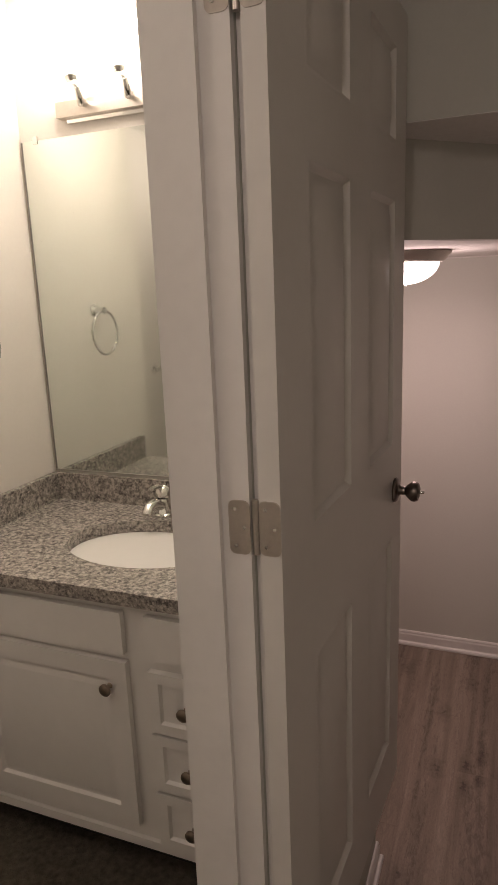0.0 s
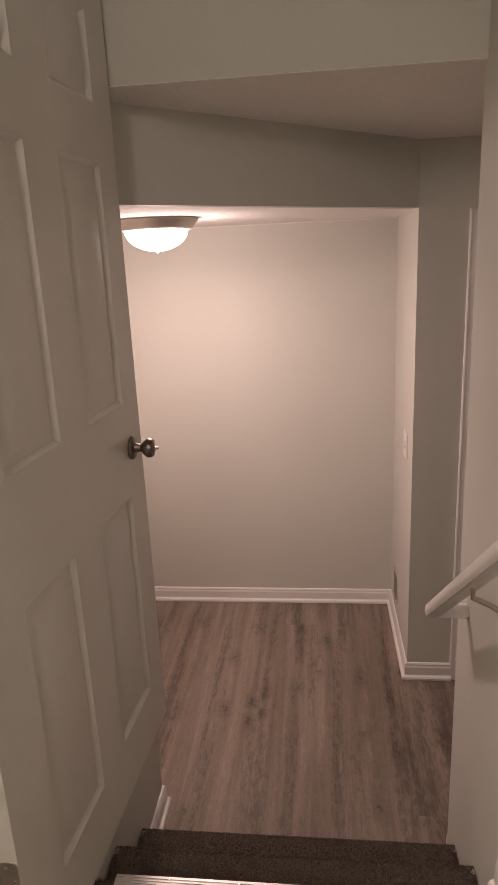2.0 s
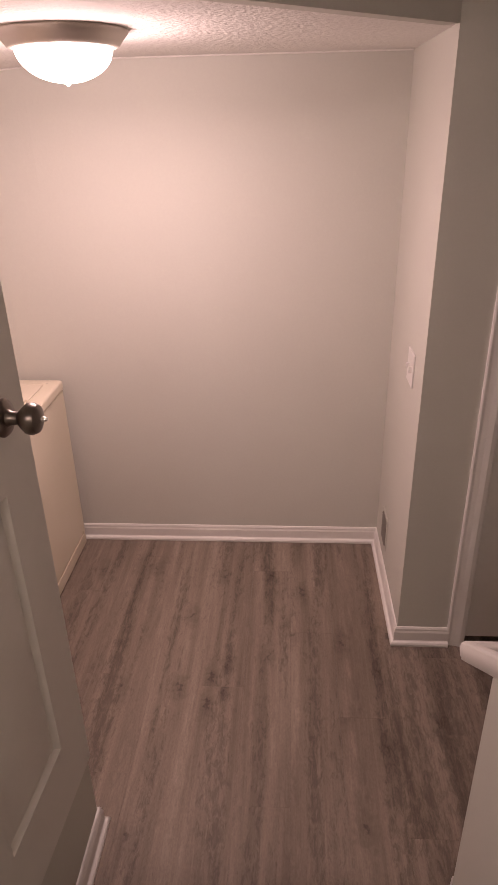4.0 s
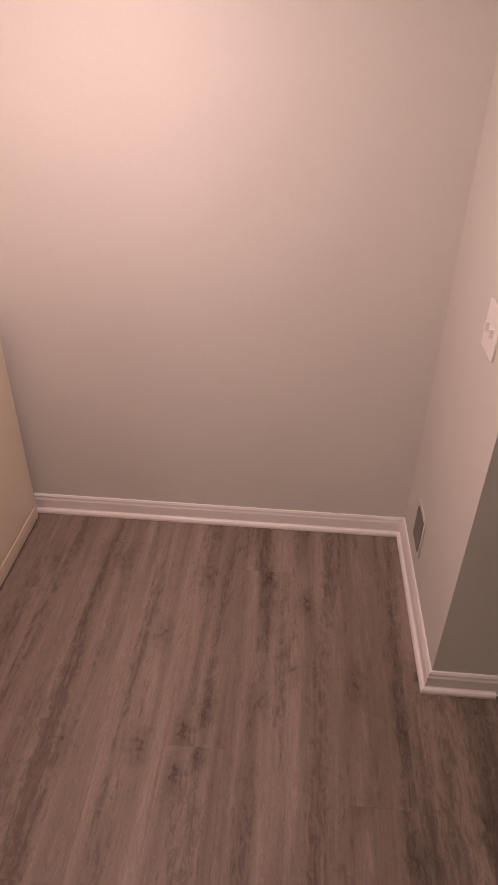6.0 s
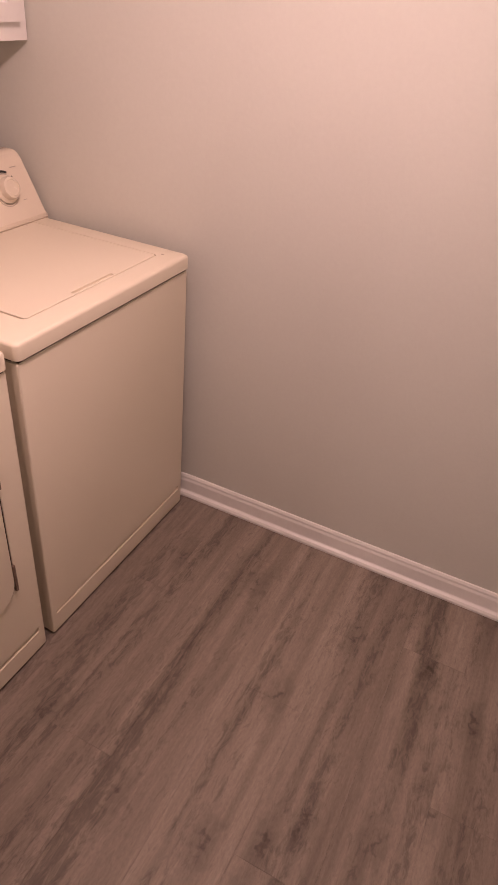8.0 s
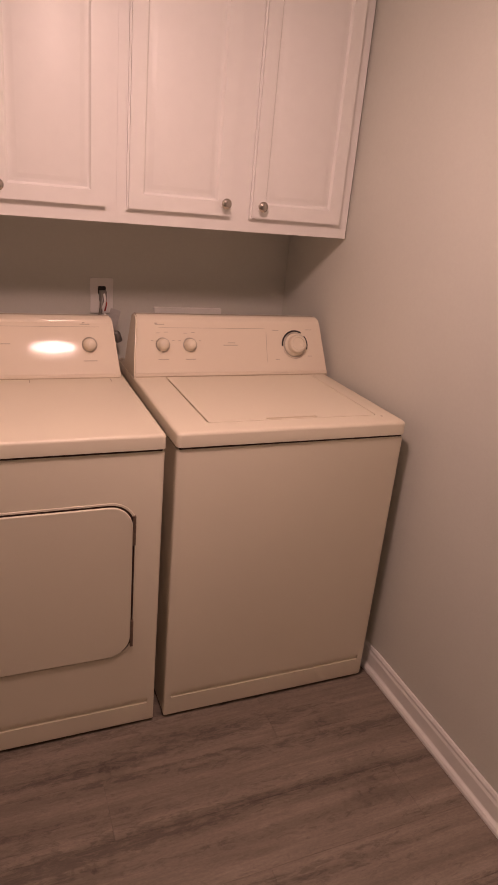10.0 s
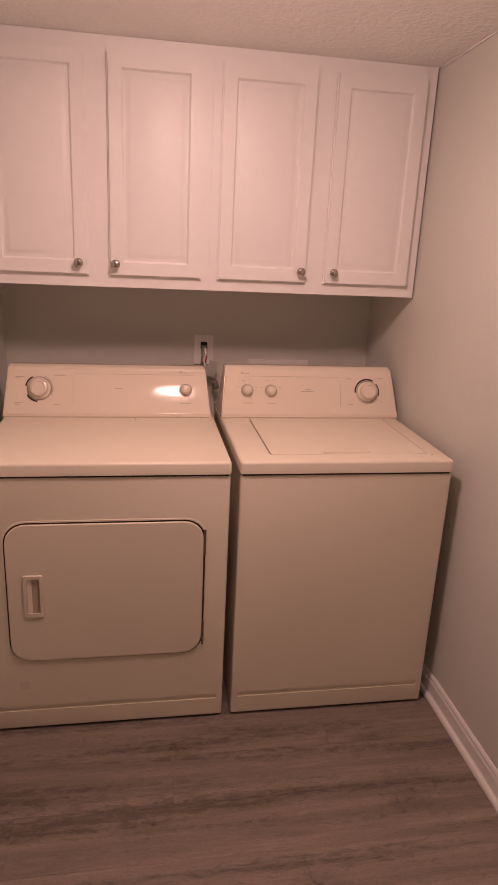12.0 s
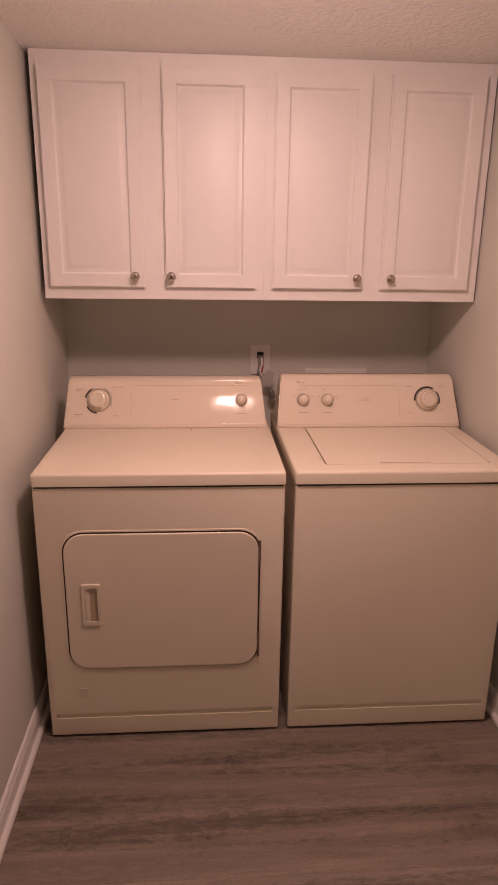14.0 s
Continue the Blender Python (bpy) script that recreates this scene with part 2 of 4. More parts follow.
def tube(bm, points, radius, steps=12, closed=False):
    """A round bar through points."""
    pts = [Vector(p) for p in points]
    k = len(pts)
    rings = []
    up = None
    for i, p in enumerate(pts):
        a, b = pts[i - 1] if (i or closed) else p, pts[(i + 1) % k] if (i < k - 1 or closed) else p
        d = (b - a).normalized()
        if up is None:
            up = d.orthogonal().normalized()
        up = (up - d * up.dot(d)).normalized()
        side = d.cross(up)
        rings.append([bm.verts.new(p + radius * (math.cos(2 * math.pi * j / steps) * up + math.sin(2 * math.pi * j / steps) * side)) for j in range(steps)])
    pairs = list(zip(rings, rings[1:])) + ([(rings[-1], rings[0])] if closed else [])
    for a, b in pairs:
        for j in range(steps):
            bm.faces.new((a[j], a[(j + 1) % steps], b[(j + 1) % steps], b[j]))
    if not closed:
        bm.faces.new(rings[0][::-1])
        bm.faces.new(rings[-1])
    bmesh.ops.recalc_face_normals(bm, faces=bm.faces[:])
    return bm


def mesh_of(name, bm, mat, smooth=False, bevel=0.0, segments=2):
    if bevel:
        bmesh.ops.bevel(bm, geom=[e for e in bm.edges if len(e.link_faces) == 2 and e.calc_face_angle(0) > 0.5], offset=bevel, segments=segments, affect="EDGES", clamp_overlap=True)
    me = bpy.data.meshes.new(name)
    bm.to_mesh(me)
    bm.free()
    me.materials.append(mat)
    if smooth:
        for p in me.polygons:
            p.use_smooth = True
        me.set_sharp_from_angle(angle=radians(40))
    return me


def part(name, bm, mat, parent=None, label="", smooth=False, bevel=0.0, segments=2):
    ob = new(name, mesh_of(name, bm, mat, smooth or bevel > 0, bevel, segments))
    if parent is not None:
        ob.parent = parent
    if label:
        ob["label"] = label
    return ob


def thing(name, label, category, at=(0, 0, 0), group="", kind="", turn=0):
    ob = new(name)
    ob.matrix_world = pose(*at, 0, 0, turn)
    return tagged(ob, label, category, group, kind)


def structure(name, bm, mat, label, category, bevel=0.0, smooth=False):
    return tagged(part(name, bm, mat, None, "", smooth, bevel), label, category, "", "structure")


def B(*dims):
    return box(bmesh.new(), *dims)


# ---- the plan ----
LAND = 0.54            # landing level; the laundry floor is 0
X_BACK = -1.53         # wall behind the machines
Y_FAR = 3.81           # long wall of the laundry
Y_NEAR = 2.232         # short wall of the laundry
X_NOOK = 0.903         # side of the closet block
Y_COL = 3.078          # front of the closet block
X_STL, X_STR = -0.134, 0.912  # stair walls
X_WALL = -0.25         # bathroom side of the wall along the stairs
Y_DROP = 2.075         # end of the stair wall
Y_BULK = 2.047         # bulkhead above the lowest step
Z_STAIR = 2.478        # ceiling at the foot of the stairs
Z_UP = 2.98            # ceiling of the upper floor
Z_LOW = 2.207          # laundry ceiling
Y_DOOR = 1.132         # hinge jamb of the bathroom doorway
X_HALL = 2.10          # end of the lower hall
X_BATHL = -1.248
Y_MIR = 2.055
Y_EDGE = 1.471         # landing edge

# ---- large structure ----
W = structure
W("wall_far", prism(bmesh.new(), [(X_BACK, Y_FAR - 0.055), (-0.6, Y_FAR), (X_NOOK, Y_FAR), (X_NOOK, Y_FAR + 0.1), (X_BACK, Y_FAR + 0.1)], 0, 2.4), PAINT, "greige painted long laundry wall", "wall")
W("wall_back", B(X_BACK - 0.1, X_BACK, Y_NEAR - 0.10, Y_FAR + 0.1, 0, 2.4), PAINT, "greige wall behind the washer and dryer", "wall")
W("wall_near", B(X_BACK, X_WALL, Y_MIR + 0.093, Y_NEAR, 0, Z_UP), PAINT, "greige short laundry wall beside the dryer", "wall")
W("wall_stair_side", B(X_WALL, X_STL, Y_DOOR + 0.015, Y_NEAR, 0, Z_UP), PAINT, "greige wall along the stairs behind the open door", "wall")
W("wall_closet_side", B(X_NOOK, X_NOOK + 0.1, Y_COL + 0.10, Y_FAR + 0.1, 0, 2.6), PAINT, "greige side of the closet block with switch", "wall")
bm = B(X_NOOK, 1.18, Y_COL, Y_COL + 0.10, 0, 2.6)
box(bm, 1.18, 1.97, Y_COL, Y_COL + 0.10, 2.118, 2.6)
box(bm, 1.97, X_HALL + 0.1, Y_COL, Y_COL + 0.10, 0, 2.6)
W("wall_closet_front", bm, PAINT, "greige wall with a white door opening", "wall")
W("wall_stair_right", B(X_STR, X_STR + 0.11, -2.0, Y_DROP, 0, Z_UP), PAINT, "greige wall carrying the white handrail", "wall")
W("wall_hall_south", B(X_STR + 0.11, X_HALL, Y_DROP - 0.11, Y_DROP, 0, 2.6), PAINT, "greige side wall of the lower hall", "wall")
W("wall_hall_end", B(X_HALL, X_HALL + 0.1, Y_DROP - 0.11, Y_COL, 0, 2.6), PAINT, "greige end wall of the lower hall", "wall")
# diagonal beam between the stair wall and the closet block
a, b = Vector((X_STL, Y_BULK + 0.095)), Vector((X_NOOK, Y_COL))
d = (b - a).normalized()
nrm = Vector((-d.y, d.x)) * 0.05
W("beam_diagonal", prism(bmesh.new(), [tuple(a), tuple(b), tuple(b + nrm), tuple(a + nrm)], Z_LOW - 0.003, 2.6), PAINT, "greige boxed beam crossing above the foot of the stairs", "beam")
W("bulkhead", B(X_STL, X_STR + 0.11, Y_BULK, Y_BULK + 0.1, Z_STAIR + 0.002, Z_UP), PAINT, "greige drop in the ceiling above the stairs", "wall")
bm = bmesh.new()
prism(bm, [(X_STL, Y_BULK + 0.001), (X_STR, Y_BULK + 0.001), (X_STR, Y_DROP), (X_HALL, Y_DROP), (X_HALL, Y_COL), (X_NOOK, Y_COL), (X_STL, Y_BULK + 0.098)], Z_STAIR, Z_STAIR + 0.1)
for v in bm.verts:
    v.co.z -= 0.018 * (v.co.y - Y_BULK)
W("ceiling_stair_foot", bm, CEIL, "pale textured ceiling at the foot of the stairs", "ceiling")
c = a + nrm
e = b + nrm
bm = prism(bmesh.new(), [(X_BACK - 0.1, Y_NEAR - 0.08), (c.x, Y_NEAR - 0.08), (c.x, c.y), (e.x, e.y), (X_NOOK + 0.05, e.y), (X_NOOK + 0.05, Y_FAR + 0.1), (X_BACK - 0.1, Y_FAR + 0.1)], 0, 0.12)
bmesh.ops.bisect_plane(bm, geom=bm.verts[:] + bm.edges[:] + bm.faces[:], plane_co=(-0.3, 0, 0), plane_no=(1, 0, 0))
for v in bm.verts:
    v.co.z += Z_LOW - 0.075 * max(0, -0.3 - v.co.x)
W("ceiling_laundry", bm, CEIL, "pale textured laundry ceiling", "ceiling")
bm = B(X_BACK + 0.3, -0.31, 2.688, 2.696, -0.0018, 0.002)
for v in bm.verts:
    v.co.z += Z_LOW - 0.075 * max(0, -0.3 - v.co.x)
W("ceiling_seam", bm, CEIL, "thin raised joint in the ceiling paint", "trim", bevel=0.0008)

# upper level: landing, door wall, bathroom and the hall behind the walker
bm = B(X_WALL, X_STL, -2.0, 0.222, LAND, Z_UP)
box(bm, X_WALL, X_STL, 0.222, Y_DOOR + 0.015, 2.75, Z_UP)
W("wall_bath_hall", bm, PAINT, "greige wall with the bathroom doorway", "wall")
W("wall_mirror", B(X_BATHL - 0.1, X_WALL, Y_MIR, Y_MIR + 0.09, LAND, Z_UP), BATH_PAINT, "cream wall behind the mirror", "wall")
W("wall_bath_left", B(X_BATHL - 0.1, X_BATHL, 1.38, Y_MIR, LAND, Z_UP), BATH_PAINT, "cream bathroom wall with a towel ring", "wall")
W("wall_bath_return", B(-1.75, X_BATHL - 0.1, 1.38, 1.48, LAND, Z_UP), BATH_PAINT, "cream return wall beside the vanity", "wall")
W("wall_bath_far", B(-1.85, -1.75, -0.75, 1.48, LAND, Z_UP), BATH_PAINT, "cream far wall of the bathroom", "wall")
# unseen wall, added to close the bathroom and bounce light onto the vanity
W("wall_bath_bounce", B(-1.75, X_WALL, -0.75, -0.65, LAND, Z_UP), BATH_PAINT, "cream unseen wall added to close the bathroom and bounce light", "wall")
W("wall_hall_behind", B(X_WALL, X_STR + 0.11, -2.1, -2.0, LAND, Z_UP), PAINT, "greige wall behind the landing", "wall")
W("ceiling_upper", B(-2.5, 1.9, -2.1, 2.24, Z_UP, Z_UP + 0.1), CEIL, "pale ceiling of the upper floor", "ceiling")
W("ground_upper", B(-2.5, 1.9, -2.1, Y_EDGE - 0.04, LAND - 0.12, LAND - 0.006), DARK, "floor deck of the landing", "floor")
W("ground_bath", B(X_BATHL - 0.1, X_WALL, Y_EDGE - 0.04, Y_MIR, LAND - 0.12, LAND - 0.006), DARK, "floor deck of the bathroom", "floor")
W("ground_lower", B(X_BACK - 0.1, X_HALL + 0.1, 1.15, Y_FAR + 0.1, -0.12, -0.006), DARK, "floor slab under the planks", "floor")

# stairs: three risers, two carpeted treads
bm = prism(bmesh.new(), [(Y_EDGE - 0.04, 0), (1.957, 0), (1.957, 0.18), (1.724, 0.18), (1.724, 0.36), (1.476, 0.36), (1.476, LAND - 0.008), (Y_EDGE - 0.04, LAND - 0.008)], X_STL, X_STR, "x")
stairs = W("stairs", bm, CARPET, "two dark brown carpeted steps", "stairs", bevel=0.018)
W("threshold", B(-0.036, X_STR - 0.006, 1.432, 1.475, LAND - 0.007, LAND + 0.002), ALU, "ribbed aluminium stair edging", "trim")


# ---- shared shapes ----
def at_x(face, sign=1):
    """Surface facing +x (or -x) at x = face: u runs along y, v along z."""
    return lambda u, v, d: (face + sign * d, u, v)


def at_y(face, sign=-1):
    """Surface facing -y (or +y) at y = face: u runs along x, v along z."""
    return lambda u, v, d: (u, face + sign * d, v)


def slab(bm, at, us, vs, cells, rings, thick, back=True):
    """A board on a grid of cuts; the cells named are moulded panels, rings of (inset, depth)."""
    def quad(pts):
        bm.faces.new([bm.verts.new(at(*p)) for p in pts])

    def face(d, moulded):
        for i in range(len(us) - 1):
            for j in range(len(vs) - 1):
                u0, u1, v0, v1 = us[i], us[i + 1], vs[j], vs[j + 1]
                if (i, j) not in cells or not moulded:
                    quad([(u0, v0, d), (u1, v0, d), (u1, v1, d), (u0, v1, d)])
                    continue
                loops = []
                for inset, depth in [(0, 0)] + list(rings):
                    loops.append([(u0 + inset, v0 + inset, d + depth), (u1 - inset, v0 + inset, d + depth), (u1 - inset, v1 - inset, d + depth), (u0 + inset, v1 - inset, d + depth)])
                for a, b in zip(loops, loops[1:]):
                    for k in range(4):
                        quad([a[k], a[(k + 1) % 4], b[(k + 1) % 4], b[k]])
                quad(loops[-1])
    face(0, True)
    face(-thick, False)
    for a, b in zip(us, us[1:]):
        for v in (vs[0], vs[-1]):
            quad([(a, v, 0), (b, v, 0), (b, v, -thick), (a, v, -thick)])
    for a, b in zip(vs, vs[1:]):
        for u in (us[0], us[-1]):
            quad([(u, a, 0), (u, b, 0), (u, b, -thick), (u, a, -thick)])
    bmesh.ops.remove_doubles(bm, verts=bm.verts[:], dist=1e-5)
    bmesh.ops.recalc_face_normals(bm, faces=bm.faces[:])
    return bm


def rounded(u0, u1, v0, v1, r, steps=7):
    pts = []
    for cu, cv, a0 in ((u1 - r, v1 - r, 0), (u0 + r, v1 - r, 90), (u0 + r, v0 + r, 180), (u1 - r, v0 + r, 270)):
        for k in range(steps + 1):
            a = radians(a0 + 90 * k / steps)
            pts.append((cu + r * math.cos(a), cv + r * math.sin(a)))
    return pts


def oval(cu, cv, a, b, steps=40):
    return [(cu + a * math.cos(2 * math.pi * k / steps), cv + b * math.sin(2 * math.pi * k / steps)) for k in range(steps)]


def plate(bm, at, outer, thick, holes=(), hole_depth=None, floors=True, edge=0.0):
    """A flat plate with an outline, optional holes with walls (and floors), and a softened edge."""
    def loop(pts, d):
        return [bm.verts.new(at(p[0], p[1], d)) for p in pts]

    def wall(a, b):
        for i in range(len(a)):
            bm.faces.new((a[i], a[(i + 1) % len(a)], b[(i + 1) % len(b)], b[i]))
    cu = sum(p[0] for p in outer) / len(outer)
    cv = sum(p[1] for p in outer) / len(outer)
    if edge:
        ru, rv = max(abs(p[0] - cu) for p in outer), max(abs(p[1] - cv) for p in outer)
        def shrunk(by):
            return [(cu + (p[0] - cu) * (1 - by / ru), cv + (p[1] - cv) * (1 - by / rv)) for p in outer]
        top = rim = loop(shrunk(edge), 0)
        for a in (30, 60, 90):
            lower = loop(shrunk(edge * (1 - math.sin(radians(a)))), -edge * (1 - math.cos(radians(a))))
            wall(rim, lower)
            rim = lower
    else:
        top = loop(outer, 0)
        rim = top
    low = loop(outer, -thick)
    wall(rim, low)
    if floors:
        bm.faces.new(low)
    face = list(top)
    for pts in holes:
        h = loop(pts, 0)
        f = loop(pts, -(hole_depth or thick))
        wall(h, f)
        if floors:
            bm.faces.new(f)
        a, b = min(((i, j) for i in range(len(top)) for j in range(len(h))), key=lambda q: (top[q[0]].co - h[q[1]].co).length)
        rim_loop, hole_loop = top[a:] + top[:a], h[b:] + h[:b]
        face = rim_loop + [bm.verts.new(rim_loop[0].co)] + [bm.verts.new(hole_loop[0].co)] + hole_loop[:0:-1] + [hole_loop[0]]
    bm.faces.new(face)
    bmesh.ops.recalc_face_normals(bm, faces=bm.faces[:])
    return bm


def moulding(path, profile):
    """A profile of (out, up) carried along a path in plan, mitred at its corners; out is to the right of the way."""
    bm = bmesh.new()
    pts = [Vector(p) for p in path]
    rows = []
    for i, p in enumerate(pts):
        dirs = []
        if i:
            dirs.append((p - pts[i - 1]).normalized())
        if i < len(pts) - 1:
            dirs.append((pts[i + 1] - p).normalized())
        rights = [Vector((q.y, -q.x)) for q in dirs]
        if len(rights) == 2:
            m = (rights[0] + rights[1]).normalized()
            m = m / max(0.2, m.dot(rights[0]))
        else:
            m = rights[0]
        rows.append([bm.verts.new((p.x + m.x * o, p.y + m.y * o, up)) for o, up in profile])
    k = len(profile)
    for a, b in zip(rows, rows[1:]):
        for j in range(k):
            bm.faces.new((a[j], b[j], b[(j + 1) % k], a[(j + 1) % k]))
    bm.faces.new(rows[0])
    bm.faces.new(rows[-1][::-1])
    bmesh.ops.recalc_face_normals(bm, faces=bm.faces[:])
    return bm


BASE = [(0.001, 0.001), (0.026, 0.001), (0.026, 0.010), (0.022, 0.017), (0.015, 0.021), (0.013, 0.024), (0.013, 0.064), (0.010, 0.072), (0.010, 0.080), (0.006, 0.087), (0.001, 0.088)]


def raised(z):
    return [(o, h + z) for o, h in BASE]


def facing_x(x, y, z):
    """Local z turned to point along +x."""
    return pose(x, y, z, 0, 90, 0)


def facing_y(x, y, z):
    """Local z turned to point along -y."""
    return pose(x, y, z, 90, 0, 0)


# ---- trim ----
structure("baseboard_far", moulding([(X_BACK, Y_FAR - 0.055), (-0.6, Y_FAR), (X_NOOK, Y_FAR), (X_NOOK, Y_COL), (1.112, Y_COL)], BASE), TRIM, "white baseboard with shoe moulding", "baseboard")
structure("baseboard_near", moulding([(X_STL, 1.958), (X_STL, Y_NEAR), (X_BACK, Y_NEAR)], BASE), TRIM, "white baseboard with shoe moulding", "baseboard")
structure("baseboard_landing", moulding([(X_STR, 1.505), (X_STR, -1.9)], raised(LAND)), TRIM, "short white baseboard at the stair head", "baseboard")
structure("baseboard_hall", moulding([(X_HALL, Y_COL), (X_HALL, Y_DROP), (X_STR, Y_DROP)], BASE), TRIM, "white baseboard of the lower hall", "baseboard")

CASE = [(0.0, 0.0), (0.0, 0.010), (0.006, 0.015), (0.020, 0.017), (0.040, 0.013), (0.058, 0.011), (0.068, 0.012), (0.074, 0.009), (0.074, 0.0)]


def casing(name, inner0, inner1, z0, z1, face, label, width=0.074):
    """Three mitred lengths of casing round an opening in a wall that faces -y."""
    bm = bmesh.new()
    k = width / 0.074
    corner = [(inner0, z0, -1, 0), (inner0, z1, -1, 1), (inner1, z1, 1, 1), (inner1, z0, 1, 0)]
    rows = [[bm.verts.new((u + du * o * k, face - d, v + dv * o * k)) for o, d in CASE] for u, v, du, dv in corner]
    n = len(CASE)
    for a, b in zip(rows, rows[1:]):
        for j in range(n):
            bm.faces.new((a[j], a[(j + 1) % n], b[(j + 1) % n], b[j]))
    bm.faces.new(rows[0])
    bm.faces.new(rows[-1])
    bmesh.ops.recalc_face_normals(bm, faces=bm.faces[:])
    return structure(name, bm, TRIM, label, "trim")


bm = B(X_WALL - 0.017, -0.134, Y_DOOR, Y_DOOR + 0.014, LAND, 2.75)
box(bm, X_WALL - 0.017, -0.134, 0.223, 0.237, LAND, 2.75)
box(bm, X_WALL - 0.017, -0.134, 0.237, Y_DOOR, 2.736, 2.75)
structure("door_jamb", bm, TRIM, "white painted bathroom door jamb", "trim", bevel=0.002)
bm = B(X_WALL - 0.017, -0.182, Y_DOOR - 0.013, Y_DOOR - 0.0005, LAND, 2.735)
box(bm, X_WALL - 0.017, -0.182, 0.2375, 0.249, LAND, 2.735)
structure("door_stop", bm, TRIM, "white door stop on the jamb", "trim", bevel=0.003)
bm = B(X_WALL - 0.017, X_WALL - 0.001, Y_DOOR + 0.008, Y_DOOR + 0.070, LAND, 2.79)
structure("casing_bath_door", bm, TRIM, "white casing edge on the bathroom side", "trim", bevel=0.004)
structure("casing_stair_side", B(X_STL + 0.001, X_STL + 0.010, Y_DOOR + 0.021, Y_DOOR + 0.078, LAND, 2.79), TRIM, "white casing behind the hinges of the open door", "trim", bevel=0.003)
casing("casing_closet_door", 1.180, 1.970, 0.0, 2.118, Y_COL, "white casing of the hall door")

caulk = [(X_BACK + 0.42, Y_FAR - 0.034, Z_LOW - 0.0652), (-0.6, Y_FAR - 0.002, Z_LOW - 0.0245), (-0.3, Y_FAR - 0.002, Z_LOW - 0.002), (X_NOOK - 0.003, Y_FAR - 0.002, Z_LOW - 0.002)]
structure("ceiling_caulk", tube(bmesh.new(), caulk, 0.0035, 8), TRIM, "thin white caulk line along the ceiling", "trim", smooth=True)

# ---- doors ----
PANEL_RINGS = [(0.004, 0.002), (0.009, 0.002), (0.019, -0.010), (0.026, -0.010), (0.048, -0.001)]


def hinge(parent, m_leaf, turn=0):
    h = part("hinge", plate(bmesh.new(), at_y(0), rounded(-0.0365, 0.0, -0.0455, 0.0455, 0.011), 0.0025), NICKEL, parent, "brushed nickel hinge with rounded corners")
    bm = bmesh.new()
    for u, v in ((-0.025, 0.031), (-0.010, 0.0), (-0.025, -0.031)):
        lathe(bm, [(0.0, 0.0012), (0.003, 0.0010), (0.0036, 0.0)], facing_y(u, 0, v), 12)
    part("screw", bm, CHROME, h)
    h.matrix_basis = m_leaf
    return h


DOOR_W, DOOR_0, DOOR_1 = 0.895, 0.592, 2.715
door = thing("door_1", "white six-panel door standing open over the stairs", "door", (-0.083, Y_DOOR + 0.002, 0), kind="structure", turn=-3.3)
us = [0, 0.145, 0.395, 0.530, 0.780, DOOR_W]
vs = [DOOR_0, 0.765, 1.415, 1.665, 2.285, 2.405, 2.620, DOOR_1]
cells = {(i, j) for i in (1, 3) for j in (1, 3, 5)}
bm = slab(bmesh.new(), at_x(0), us, vs, cells, PANEL_RINGS, 0.0175)
leaf = part("leaf", bm, DOORPAINT, door, smooth=True)
part("back_leaf", slab(bmesh.new(), at_x(-0.037, -1), us, vs, cells, PANEL_RINGS, 0.0195), DOORPAINT, door, smooth=True)
for z in (0.915, 1.712, 2.490):
    hinge(door, pose(-0.0005, -0.0015, z))
    hinge(door, pose(-0.0505, -0.0065, z, 0, 0, 3.3), 1)
    part("knuckle", lathe(bmesh.new(), [(0, -0.0455), (0.0055, -0.0455), (0.0055, 0.0455), (0, 0.0455)], pose(-0.0435, 0.001, z), 14), NICKEL, door, smooth=True)


def door_knob(parent, u, z, m=None):
    k = part("door_knob", lathe(bmesh.new(), [(0, 0.0), (0.033, 0.0), (0.034, 0.004), (0.030, 0.009), (0.016, 0.012), (0.012, 0.018), (0.0115, 0.030), (0.018, 0.036), (0.0265, 0.046), (0.028, 0.055), (0.024, 0.064), (0.013, 0.068), (0.004, 0.069), (0, 0.069)], facing_x(0, u, z)), BRONZE, parent, "dark pewter door knob", smooth=True)
    part("turn_button", lathe(bmesh.new(), [(0.0045, 0.068), (0.0045, 0.076), (0.003, 0.080), (0, 0.080)], facing_x(0, u, z), 14), CHROME, k, "small chrome lock button", smooth=True)
    return k


door_knob(door, 0.812, 1.537)
part("latch_plate", B(-0.030, -0.006, DOOR_W - 0.001, DOOR_W + 0.0015, 1.505, 1.565), NICKEL, door, "nickel latch plate")

closet = thing("door_2", "white panelled hall door, closed", "door", (1.185, Y_COL + 0.010, 0), kind="structure")
us2 = [0.0, 0.12, 0.335, 0.445, 0.66, 0.78]
vs2 = [0.035, 0.26, 0.86, 1.06, 1.70, 1.79, 1.99, 2.112]
part("leaf", slab(bmesh.new(), at_y(0), us2, vs2, cells, PANEL_RINGS, 0.035), DOORPAINT, closet, smooth=True)

# ---- handrail ----
rail = thing("handrail", "white painted handrail returned to the stair wall", "handrail")
SL = 0.76


def rail_at(y):
    return 1.031 + SL * (1.962 - y)


def rail_ring(bm, p, side, up):
    outline = [(-0.021, -0.020), (-0.016, -0.026), (0.016, -0.026), (0.021, -0.020), (0.021, 0.004), (0.014, 0.013), (0.0, 0.017), (-0.014, 0.013), (-0.021, 0.004)]
    return [bm.verts.new(p + side * a + up * b) for a, b in outline]


